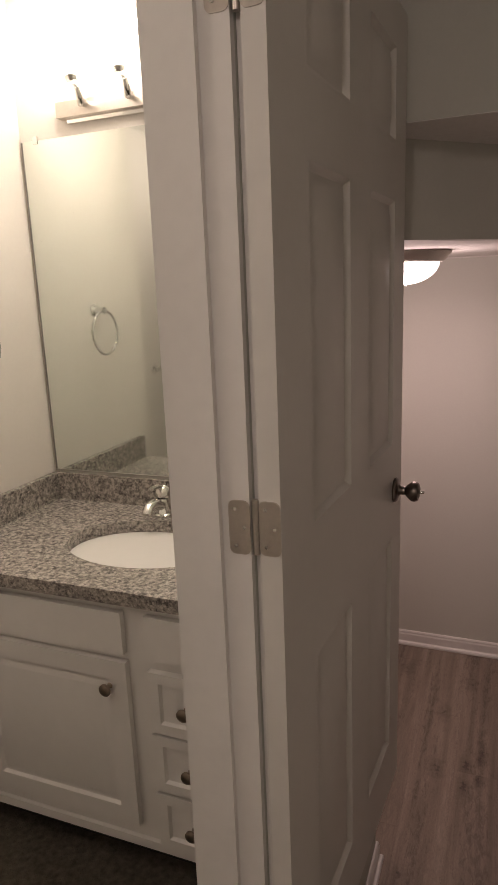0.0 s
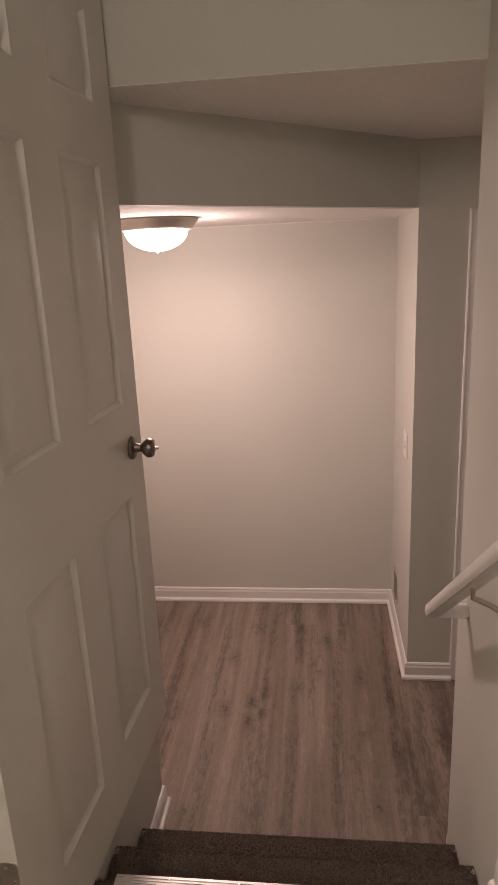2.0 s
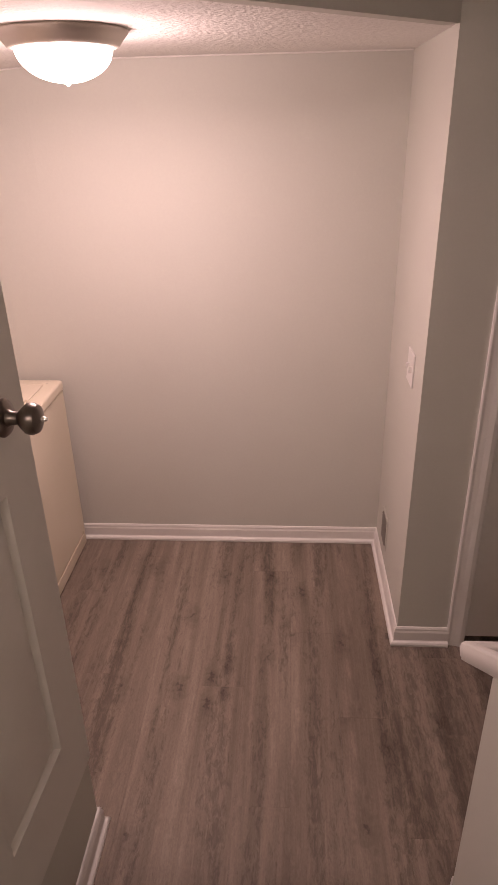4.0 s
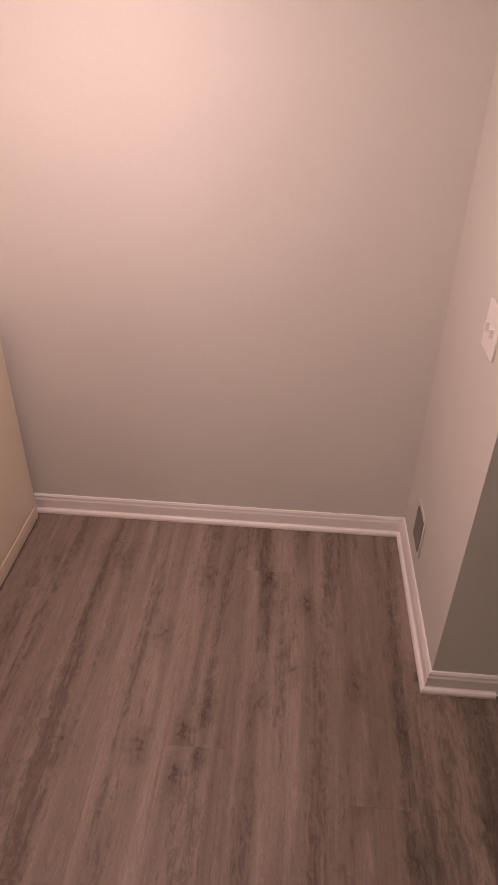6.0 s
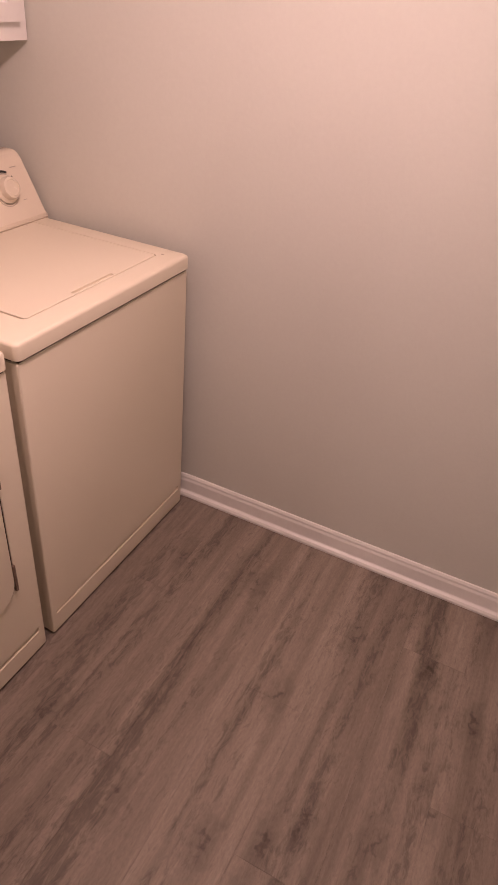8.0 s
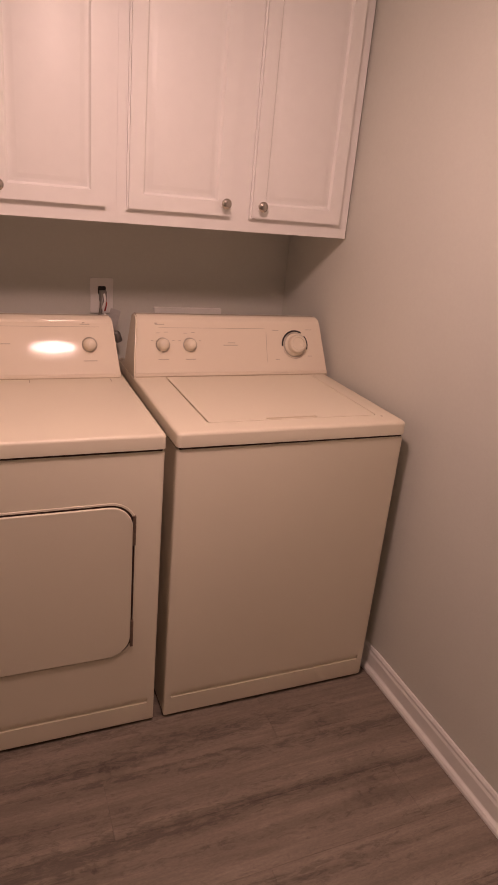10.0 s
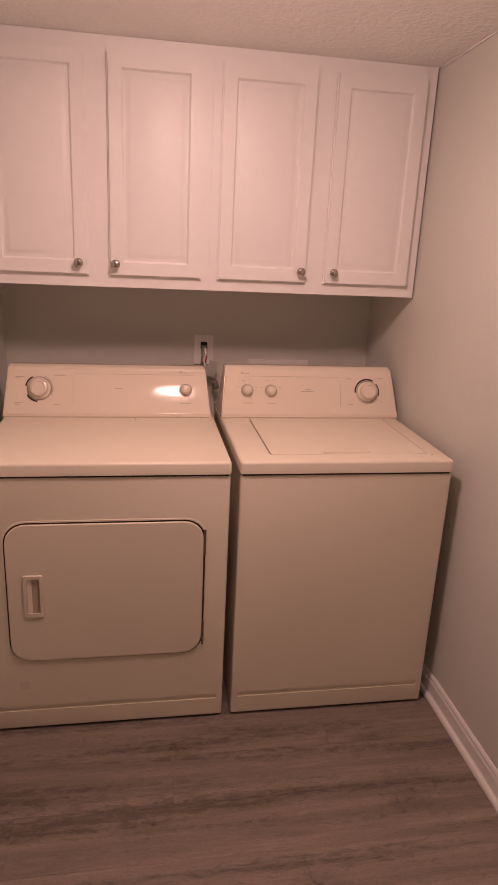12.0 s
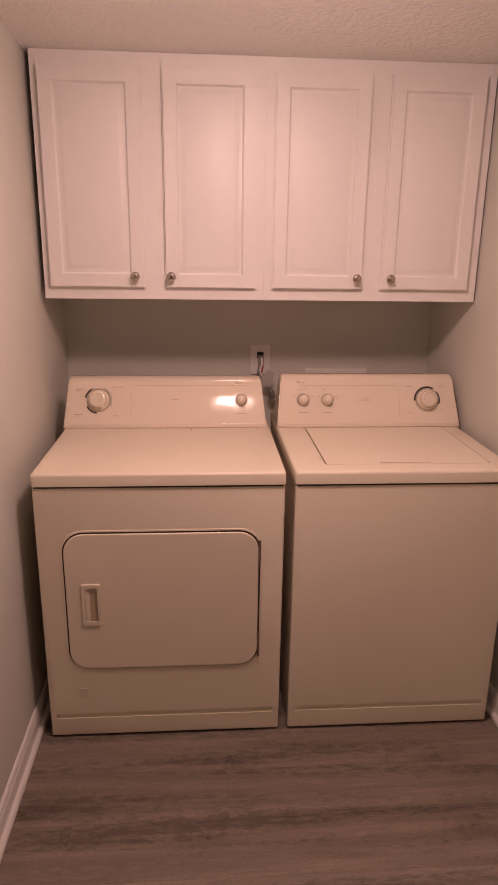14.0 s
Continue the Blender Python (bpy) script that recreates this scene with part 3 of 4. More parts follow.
bm = bmesh.new()
run = Vector((0, -1, SL)).normalized()
upv = Vector((0, SL, 1)).normalized()
XR = 0.811
rings = [rail_ring(bm, Vector((X_STR, 1.962, 1.031)), Vector((0, 1, -SL)).normalized(), upv),
         rail_ring(bm, Vector((XR, 1.962, 1.031)), Vector((-0.85, 0.7, -0.35)), upv),
         rail_ring(bm, Vector((XR, 1.20, rail_at(1.20))), Vector((-1, 0, 0)), upv)]
for a, b in zip(rings, rings[1:]):
    for j in range(9):
        bm.faces.new((a[j], a[(j + 1) % 9], b[(j + 1) % 9], b[j]))
bm.faces.new(rings[0])
bm.faces.new(rings[-1])
bmesh.ops.recalc_face_normals(bm, faces=bm.faces[:])
part("rail", bm, TRIM, rail, bevel=0.004)
for y in (1.50, 1.24):
    z = rail_at(y)
    br = part("bracket", tube(bmesh.new(), [(X_STR, y, z - 0.105), (X_STR - 0.03, y, z - 0.098), (X_STR - 0.06, y, z - 0.076), (XR, y, z - 0.056), (XR, y, z - 0.030)], 0.006), NICKEL, rail, "nickel rail bracket", smooth=True)
    part("bracket_plate", lathe(bmesh.new(), [(0, 0.006), (0.022, 0.005), (0.026, 0.0)], pose(X_STR, y, z - 0.105, 0, -90, 0), 20), NICKEL, br, smooth=True)

# ---- ceiling lamp ----
cl = thing("ceiling_lamp", "lit frosted dome lamp with a brushed nickel rim", "lamp", (LAMP_X, LAMP_Y, 2.195))
part("rim", lathe(bmesh.new(), [(0, 0.012), (0.173, 0.012), (0.176, 0.007), (0.174, 0.001), (0.165, -0.008), (0.155, -0.020), (0.148, -0.029), (0.139, -0.033), (0.132, -0.031), (0.131, -0.012), (0, -0.012)], None, 56), LAMPRIM, cl, "brushed nickel rim", smooth=True)
dome = part("shade", lathe(bmesh.new(), [(0.1300 * math.cos(radians(a)), -0.030 - 0.084 * math.sin(radians(a))) for a in range(0, 91, 6)], None, 56), GLOW, cl, "glowing white glass dome", smooth=True)
dome.visible_shadow = False
part("finial", lathe(bmesh.new(), [(0.006, -0.1135), (0.007, -0.116), (0.005, -0.119), (0, -0.121)], None, 16), NICKEL, cl, smooth=True)


# ---- laundry machines ----
XF, XT, XB = -0.611, -0.605, -1.370
TOP = 0.917           # worktop level of both machines
LIP = TOP - 0.878     # depth of the folded top edge


def machine(name, label, y0, y1, category):
    ob = thing(name, label, category, (0, 0, 0))
    part("body", B(XB, XF - 0.019, y0 + 0.001, y1 - 0.001, 0.014, 0.8690), ENAMEL, ob, "almond enamelled body", bevel=0.004)
    groove = rounded(y0 + 0.020, y1 - 0.020, 0.073, 0.092, 0.004, 3)
    part("front_panel", plate(bmesh.new(), at_x(XF), rounded(y0, y1, 0.009, 0.8712, 0.006), 0.0188, [groove], 0.007, True, edge=0.004), ENAMEL, ob, "almond front panel with a pressed groove", smooth=True)
    # dark block paints the gap's shade below the top
    part("seam", B(XB + 0.01, XF - 0.0015, y0 + 0.006, y1 - 0.006, 0.862, 0.884), GAP, ob, "dark seam under the top")
    for y in (y0 + 0.06, y1 - 0.06):
        for x in (XF - 0.06, XB + 0.06):
            part("foot", lathe(bmesh.new(), [(0, 0), (0.02, 0), (0.022, 0.006), (0.012, 0.010), (0.012, 0.016), (0, 0.016)], pose(x, y, 0), 14), DARK, ob)
    return ob


def console(ob, y0, y1, top, lean0, lean1):
    """Sloping control panel; the face leans back."""
    prof = [(XB, 0.900), (-1.114, 0.900), (-1.112, 0.926), (-1.119, 0.931), (-1.178, 1.080), (-1.188, top - 0.005), (-1.202, top), (-1.240, top), (-1.250, top - 0.006), (-1.272, 0.935), (XB, 0.915)]
    bm = prism(bmesh.new(), prof, y0, y1, "y")
    for v in bm.verts:
        k = (v.co.z - 0.926) / (top - 0.926)
        if k > 0:
            v.co.y += k * (lean0 if v.co.y < (y0 + y1) / 2 else -lean1)
    c = part("console", bm, GLOSSY, ob, "sloping almond control panel", bevel=0.008, segments=3)
    # no real groove: a darker strip paints its shade
    part("console_foot", B(-1.124, -1.1095, y0 + 0.006, y1 - 0.006, 0.9165, 0.9192), RECESS_SHADE, c, "darker strip drawn as the panel foot groove")
    return c


FA, FB = Vector((-1.119, 0, 0.931)), Vector((-1.178, 0, 1.080))
FD = (FB - FA).normalized()
FN = Vector((FD.z, 0, -FD.x))


def on_face(y, z, lift=0.0):
    p = FA + FD * ((z - 0.937) * 1.22 / FD.z) + FN * lift
    return Vector((p.x, y, p.z))


def face_pose(y, z, lift=0.0):
    """A pose whose z points out of the console's face, x along y."""
    m = Matrix((Vector((0, 1, 0)), FD, FN)).transposed().to_4x4()
    m.translation = on_face(y, z, lift)
    return m


def mark(parent, y, z, w, h, mat=None):
    bm = bmesh.new()
    box(bm, -w / 2, w / 2, -h / 2, h / 2, 0, 0.0006)
    bmesh.ops.transform(bm, matrix=face_pose(y, z, 0.0002), verts=bm.verts[:])
    return part("print", bm, mat or PRINT, parent)


def arc(parent, y, z, r0, r1, a0, a1, mat):
    bm = bmesh.new()
    n = 18
    pts = [(r1 * math.cos(radians(a0 + (a1 - a0) * k / n)), r1 * math.sin(radians(a0 + (a1 - a0) * k / n))) for k in range(n + 1)]
    pts += [(r0 * math.cos(radians(a1 + (a0 - a1) * k / n)), r0 * math.sin(radians(a1 + (a0 - a1) * k / n))) for k in range(n + 1)]
    prism(bm, pts, 0.0002, 0.0008)
    bmesh.ops.transform(bm, matrix=face_pose(y, z), verts=bm.verts[:])
    return part("dial_mark", bm, mat, parent)


def knob(parent, y, z, r, big=False):
    if big:
        prof = [(0, 0.001), (r * 1.28, 0.001), (r * 1.28, 0.004), (r * 1.12, 0.007), (r * 1.02, 0.010), (r, 0.022), (r * 0.93, 0.028), (r * 0.72, 0.030), (r * 0.66, 0.027), (0, 0.027)]
    else:
        prof = [(0, 0.001), (r * 1.15, 0.001), (r * 1.15, 0.004), (r, 0.008), (r * 0.96, 0.018), (r * 0.78, 0.024), (r * 0.4, 0.027), (0, 0.0275)]
    bm = lathe(bmesh.new(), prof, face_pose(y, z), 36)
    k = part("knob", bm, PLASTIC, parent, "almond dial" if big else "small almond knob", smooth=True)
    ring = lathe(bmesh.new(), [(r * 1.28, 0.0005), (r * 1.34, 0.0022), (r * 1.40, 0.0005)] if big else [(r * 1.16, 0.0005), (r * 1.24, 0.002), (r * 1.32, 0.0005)], face_pose(y, z), 36)
    part("bezel", ring, NICKEL, k, "thin metal ring", smooth=True)
    return k


dryer = machine("clothes_dryer", "almond clothes dryer with a front door", 2.293, 3.037, "dryer")
part("top", plate(bmesh.new(), lambda u, v, d: (u, v, TOP + d), rounded(XB, XT, 2.291, 3.039, 0.012), LIP, edge=0.009), ENAMEL, dryer, smooth=True)
dc = console(dryer, 2.287, 3.026, 1.090, 0.017, 0.019)
KZ = 1.004
knob(dc, 2.412, KZ, 0.031, True)
arc(dc, 2.412, KZ, 0.045, 0.050, 120, 170, DARK)
arc(dc, 2.412, KZ, 0.045, 0.050, 210, 262, DARK)
arc(dc, 2.412, KZ, 0.046, 0.049, -30, 70, PRINT)
knob(dc, 2.934, KZ, 0.018)
for y, z, w in ((2.345, 1.036, 0.030), (2.338, 1.032, 0.016), (2.482, 1.041, 0.042), (2.340, 0.964, 0.030), (2.336, 0.960, 0.014), (2.472, 0.960, 0.020), (2.934, 0.966, 0.042), (2.922, 1.052, 0.030), (2.690, 1.006, 0.026)):
    mark(dc, y, z, w, 0.0026)
mark(dc, 2.75, 1.046, 0.43, 0.0011)
mark(dc, 2.529, 0.996, 0.0011, 0.10)
mark(dc, 2.918, 1.0555, 0.008, 0.004)
for y in (2.750, 2.989):
    part("lint_slot", B(-1.115, -1.073, y - 0.0010, y + 0.0010, TOP - 0.0002, TOP + 0.0006), PRINT, dryer, "fine seam of the lint screen lid")
# dark plate behind the door paints the shade of its gap
part("door_gap", plate(bmesh.new(), at_x(XF + 0.0008), rounded(2.367, 2.966, 0.262, 0.731, 0.066), 0.004), GAP, dryer, "dark gap round the door")
part("door_frame", plate(bmesh.new(), at_x(XF + 0.0020), rounded(2.361, 2.972, 0.254, 0.737, 0.071), 0.0019, [rounded(2.3665, 2.9665, 0.2595, 0.7315, 0.0665)], 0.0019, False, edge=0.0015), ENAMEL, dryer, "pressed lip round the door opening")
ddoor = part("door", plate(bmesh.new(), at_x(XF + 0.0065), rounded(2.371, 2.960, 0.264, 0.726, 0.061), 0.0055, [rounded(2.427, 2.468, 0.432, 0.552, 0.006, 4)], 0.005, edge=0.003), ENAMEL, dryer, "almond drop door with rounded corners")
bm = plate(bmesh.new(), at_x(XF + 0.0115), rounded(2.417, 2.476, 0.421, 0.562, 0.006, 4), 0.005, [rounded(2.429, 2.466, 0.434, 0.550, 0.005, 4)], 0.005, False, edge=0.002)
dh = part("handle", bm, PLASTIC, ddoor, "recessed almond pull")
# shallow recess; its deep shade is painted by the darker plastic
part("recess", B(XF + 0.0021, XF + 0.0035, 2.4275, 2.4675, 0.4325, 0.5515), RECESS_SHADE, ddoor, "finger recess with its shade put into the colour")
bm = bmesh.new()
prism(bm, [(XF + 0.0036, 2.430), (XF + 0.0105, 2.430), (XF + 0.0036, 2.442)], 0.436, 0.548)
part("grip", bm, PLASTIC, ddoor)
for z in (0.335, 0.655):
    part("door_hinge", B(XF + 0.001, XF + 0.009, 2.9600, 2.967, z - 0.042, z + 0.042), HINGE, dryer, "worn brown metal door hinge", bevel=0.002)
part("badge", plate(bmesh.new(), at_x(XF + 0.0015), rounded(2.391, 2.418, 0.155, 0.186, 0.002, 2), 0.002), PLASTIC, dryer, "small blank plate")

washer = machine("washing_machine", "almond top-loading washing machine beside the wall", 3.068, 3.750, "washer")
LID = (-1.110, -0.672, 3.166, 3.690)
bm = plate(bmesh.new(), lambda u, v, d: (u, v, TOP + d), rounded(XB, XT, 3.066, 3.752, 0.014), LIP, [rounded(LID[0], LID[1], LID[2], LID[3], 0.012)], 0.010, True, edge=0.009)
part("top", bm, ENAMEL, washer, smooth=True)
bm = plate(bmesh.new(), lambda u, v, d: (u, v, TOP + 0.0008 + d), rounded(LID[0] + 0.0025, LID[1] - 0.0025, LID[2] + 0.0055, LID[3] - 0.003, 0.010), 0.008, [rounded(LID[1] - 0.018, LID[1] - 0.006, 3.340, 3.500, 0.004, 3)], 0.006, True, edge=0.0015)
part("lid", bm, ENAMEL, washer, "almond lid with a finger slot")
for x, y in ((-0.662, 3.700), (-1.102, 3.652)):
    part("lid_bumper", lathe(bmesh.new(), [(0, 0.0015), (0.003, 0.001), (0.004, 0)], pose(x, y, TOP), 12), PRINT, washer, smooth=True)
wc = console(washer, 3.067, 3.760, 1.099, 0.017, 0.023)
knob(wc, 3.638, KZ, 0.031, True)
arc(wc, 3.638, KZ, 0.045, 0.051, 60, 185, DARK)
arc(wc, 3.638, KZ, 0.045, 0.049, -20, 40, DARK)
arc(wc, 3.638, KZ, 0.046, 0.048, 200, 300, PRINT)
for y in (3.166, 3.257):
    knob(wc, y, KZ, 0.018)
    mark(wc, y, 0.968, 0.034, 0.0026)
    for k, dy in ((0.029, -0.014), (0.031, 0.012)):
        mark(wc, y + dy, KZ + k, 0.012, 0.002)
    mark(wc, y - 0.035, KZ + 0.010, 0.008, 0.002)
    mark(wc, y + 0.035, KZ + 0.010, 0.008, 0.002)
mark(wc, 3.34, 1.046, 0.37, 0.0011)
mark(wc, 3.530, 0.998, 0.0011, 0.10)
for y, z, w in ((3.158, 1.054, 0.030), (3.398, 1.003, 0.050), (3.402, 1.009, 0.022), (3.566, 1.042, 0.022), (3.692, 1.044, 0.024), (3.570, 0.966, 0.016), (3.694, 0.974, 0.014)):
    mark(wc, y, z, w, 0.0024)
mark(wc, 3.146, 1.0565, 0.008, 0.004)

# ---- wall cabinets ----
CAB_F, CAB_0, CAB_1 = -1.139, 1.377, 2.1432
CAB_RINGS = [(0.002, -0.003), (0.006, -0.008), (0.011, -0.008), (0.018, -0.0055), (0.026, -0.002), (0.030, -0.001)]


def cabinet_knob(parent, y, z, x):
    part("knob", lathe(bmesh.new(), [(0, 0), (0.008, 0), (0.006, 0.004), (0.005, 0.011), (0.011, 0.015), (0.0150, 0.020), (0.0155, 0.024), (0.012, 0.028), (0.005, 0.030), (0, 0.0302)], facing_x(x, y, z), 24), KNOBMETAL, parent, "polished nickel knob", smooth=True)


def cabinet_door(parent, y0, y1, z0, z1, x, knob_y, knob_z):
    us = [y0, y0 + 0.041, y1 - 0.041, y1]
    vs = [z0, z0 + 0.041, z1 - 0.041, z1]
    bm = slab(bmesh.new(), at_x(x), us, vs, {(1, 1)}, CAB_RINGS, 0.018)
    box(bm, x - 0.018, x - 0.0095, y0 - 0.005, y1 + 0.005, z0 - 0.005, z1 + 0.005)
    d = part("door", bm, CABWHITE, parent, smooth=True, bevel=0.0)
    cabinet_knob(d, knob_y, knob_z, x)
    return d


def wall_cabinet(y0, y1, doors, label):
    ob = thing("wall_cabinet", label, "cabinet", group="cabinets over the machines")
    bm = B(X_BACK + 0.002, CAB_F, y0, y1, CAB_0, CAB_1)
    part("carcass", bm, CABWHITE, ob)
    for a, b, k in doors:
        cabinet_door(ob, a, b, 1.420, 2.094, CAB_F + 0.019, k, 1.455)
    return ob


wall_cabinet(2.252, 3.0069, ((2.277, 2.593, 2.565), (2.670, 2.974, 2.687)), "white raised-panel wall cabinet above the dryer")
wall_cabinet(3.0072, 3.771, ((3.040, 3.350, 3.330), (3.424, 3.733, 3.450)), "white raised-panel wall cabinet above the washer")

# ---- wall fittings ----
OY, OZ = 3.034, 1.103
outlet = thing("dryer_outlet", "white outlet plate with a plugged-in cord", "outlet")
part("plate", plate(bmesh.new(), at_x(X_BACK + 0.007), rounded(OY - 0.041, OY + 0.041, OZ - 0.062, OZ + 0.062, 0.004, 3), 0.006, edge=0.002), TRIM, outlet, "white cover plate")
part("socket", plate(bmesh.new(), at_x(X_BACK + 0.009), rounded(OY - 0.014, OY + 0.014, OZ + 0.005, OZ + 0.034, 0.004, 3), 0.003), DARK, outlet, "dark socket")
cord = thing("power_cord", "white and grey cord plugged in behind the dryer", "cord")
part("plug", B(X_BACK + 0.009, X_BACK + 0.040, OY - 0.010, OY + 0.012, OZ - 0.016, OZ + 0.020), WIRE, cord, bevel=0.004)
part("cord", tube(bmesh.new(), [(X_BACK + 0.035, OY, OZ), (X_BACK + 0.05, OY - 0.008, OZ - 0.03), (X_BACK + 0.045, OY - 0.012, OZ - 0.06), (X_BACK + 0.05, OY, OZ - 0.11), (X_BACK + 0.06, OY, 0.90), (X_BACK + 0.06, 2.98, 0.5), (X_BACK + 0.08, 2.95, 0.03)], 0.006), WIRE, cord, smooth=True)
part("white_wire", tube(bmesh.new(), [(X_BACK + 0.036, OY + 0.003, OZ + 0.012), (X_BACK + 0.058, OY + 0.004, OZ - 0.010), (X_BACK + 0.054, OY - 0.004, OZ - 0.035), (X_BACK + 0.056, OY + 0.004, OZ - 0.06)], 0.0042), TRIM, cord, smooth=True)
part("red_wire", tube(bmesh.new(), [(X_BACK + 0.04, OY + 0.006, OZ + 0.005), (X_BACK + 0.062, OY + 0.008, OZ - 0.02), (X_BACK + 0.06, OY + 0.002, OZ - 0.045)], 0.0026), REDWIRE, cord, "thin red wire", smooth=True)
tag = part("tag", B(-0.018, 0.018, -0.0015, 0.0015, -0.034, 0.034), TAGGREY, cord, "crumpled silver tag", bevel=0.001)
tag.matrix_basis = pose(X_BACK + 0.075, OY + 0.030, OZ - 0.068, 6, 14, 78)
part("elbow", lathe(bmesh.new(), [(0, 0), (0.014, 0), (0.014, 0.03), (0.010, 0.036), (0, 0.036)], pose(X_BACK + 0.065, OY + 0.052, OZ - 0.150, 20, 10, 0), 18), WIRE, cord, smooth=True)

wbox = thing("washer_supply_box", "white plastic washer supply box on the wall", "outlet box")
part("frame", plate(bmesh.new(), at_x(X_BACK + 0.012), rounded(3.226, 3.491, 0.885, 1.067, 0.004, 3), 0.011, [rounded(3.242, 3.476, 0.900, 1.030, 0.003, 2)], 0.010, edge=0.002), TRIM, wbox, "white box frame")
part("latch", B(X_BACK + 0.0122, X_BACK + 0.016, 3.420, 3.452, 1.036, 1.046), PLASTIC, wbox, bevel=0.001)

switch = thing("light_switch", "white light switch plate on the closet wall", "switch")
part("plate", plate(bmesh.new(), at_x(X_NOOK - 0.006, -1), rounded(3.236, 3.352, 1.080, 1.206, 0.004, 3), 0.005, edge=0.002), TRIM, switch)
for y in (3.271, 3.317):
    part("toggle", B(X_NOOK - 0.016, X_NOOK - 0.006, y - 0.005, y + 0.005, 1.132, 1.154), TRIM, switch, bevel=0.002)

vent = thing("wall_vent", "small grey wall register near the floor", "vent")
part("frame", plate(bmesh.new(), at_x(X_NOOK - 0.005, -1), rounded(3.490, 3.628, 0.168, 0.332, 0.003, 2), 0.004, [rounded(3.506, 3.612, 0.184, 0.316, 0.002, 2)], 0.0035, edge=0.001), PAINT, vent, "painted frame")
for k in range(9):
    bm = B(-0.0030, 0.0030, 3.507, 3.611, -0.0055, 0.0055)
    o = part("slat", bm, WIRE, vent)
    o.matrix_basis = pose(X_NOOK - 0.0055, 0, 0.192 + 0.0145 * k, 0, 24, 0)

# ---- bathroom ----
van = thing("vanity_cabinet", "white raised-panel vanity cabinet under granite", "vanity")
VF = 1.475
bm = B(X_BATHL + 0.002, X_WALL - 0.002, VF, Y_MIR - 0.002, 0.645, 1.351)
part("carcass", bm, CABWHITE, van, bevel=0.002)
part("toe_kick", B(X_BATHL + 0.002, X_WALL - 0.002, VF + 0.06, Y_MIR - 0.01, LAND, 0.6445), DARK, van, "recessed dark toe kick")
part("bottom_rail", B(X_BATHL + 0.003, X_WALL - 0.003, VF - 0.012, VF - 0.0005, 0.6355, 0.662), CABWHITE, van, "white bottom rail", bevel=0.003)


def vanity_front(name, u0, u1, v0, v1, margin, rings):
    us = [u0, u0 + margin, u1 - margin, u1]
    vs = [v0, v0 + margin, v1 - margin, v1]
    return part(name, slab(bmesh.new(), at_y(VF - 0.019), us, vs, {(1, 1)}, rings, 0.018), CABWHITE, van, smooth=True)


def vanity_knob(parent, x, z):
    part("knob", lathe(bmesh.new(), [(0, 0), (0.008, 0), (0.006, 0.004), (0.005, 0.011), (0.011, 0.015), (0.0165, 0.020), (0.0165, 0.025), (0.012, 0.029), (0, 0.031)], facing_y(x, VF - 0.019, z), 24), AGED, parent, "aged bronze knob", smooth=True)


FLAT = [(0.002, 0.0), (0.004, 0.0)]
vanity_front("false_front", -1.12, -0.621, 1.209, 1.324, 0.02, FLAT)
vd = vanity_front("door", -1.12, -0.618, 0.704, 1.188, 0.052, CAB_RINGS)
vanity_knob(vd, -0.669, 1.116)
for z0, z1 in ((1.209, 1.324), (1.007, 1.176), (0.835, 0.999), (0.663, 0.826)):
    dr = vanity_front("drawer", -0.556, -0.348, z0, z1, 0.028, FLAT if z0 > 1.1 else CAB_RINGS[:3])
    if z0 < 1.1:
        vanity_knob(dr, -0.452, (z0 + z1) / 2)

SX, SY, SA, SB = -0.708, 1.745, 0.243, 0.174
top = thing("granite_countertop", "speckled grey granite vanity top with backsplash", "countertop")
outer = [(X_BATHL + 0.002, 1.445), (X_WALL - 0.002, 1.445), (X_WALL - 0.002, Y_MIR - 0.002), (X_BATHL + 0.002, Y_MIR - 0.002)]
bm = plate(bmesh.new(), lambda u, v, d: (u, v, 1.388 + d), outer, 0.0365, [oval(SX, SY, SA, SB)], 0.0365, False)
part("slab", bm, GRANITE, top)
part("backsplash", B(X_BATHL + 0.024, X_WALL - 0.002, Y_MIR - 0.022, Y_MIR - 0.002, 1.3885, 1.482), GRANITE, top, bevel=0.0015)
part("side_splash", B(X_BATHL + 0.002, X_BATHL + 0.0235, 1.46, Y_MIR - 0.002, 1.3885, 1.482), GRANITE, top, bevel=0.0015)
sink = thing("sink", "white oval undermount porcelain sink", "sink", (SX, SY, 1.352))
bm = lathe(bmesh.new(), [(SA * 1.06, 0.001)] + [(SA * 1.02 * math.cos(radians(a)) ** 0.6 + 0.0, -0.14 * math.sin(radians(a))) for a in range(0, 86, 6)] + [(0.02, -0.142), (0, -0.142)], Matrix.Diagonal((1, SB / SA, 1, 1)), 48)
part("bowl", bm, PORCELAIN, sink, smooth=True)
part("drain", lathe(bmesh.new(), [(0.022, -0.1395), (0.02, -0.137), (0, -0.137)], None, 20), CHROME, sink, smooth=True)

fau = thing("faucet", "chrome single-handle bathroom faucet", "faucet", (-0.772, 1.968, 1.3885))
part("base", lathe(bmesh.new(), [(0, 0), (0.030, 0), (0.030, 0.006), (0.024, 0.010), (0.022, 0.045), (0.020, 0.060), (0, 0.062)], None, 28), CHROME, fau, smooth=True)
part("spout", tube(bmesh.new(), [(0, 0.0, 0.030), (0.0, -0.03, 0.046), (0.0, -0.06, 0.056), (0.0, -0.088, 0.052), (0.0, -0.102, 0.034)], 0.0165, 16), CHROME, fau, smooth=True)
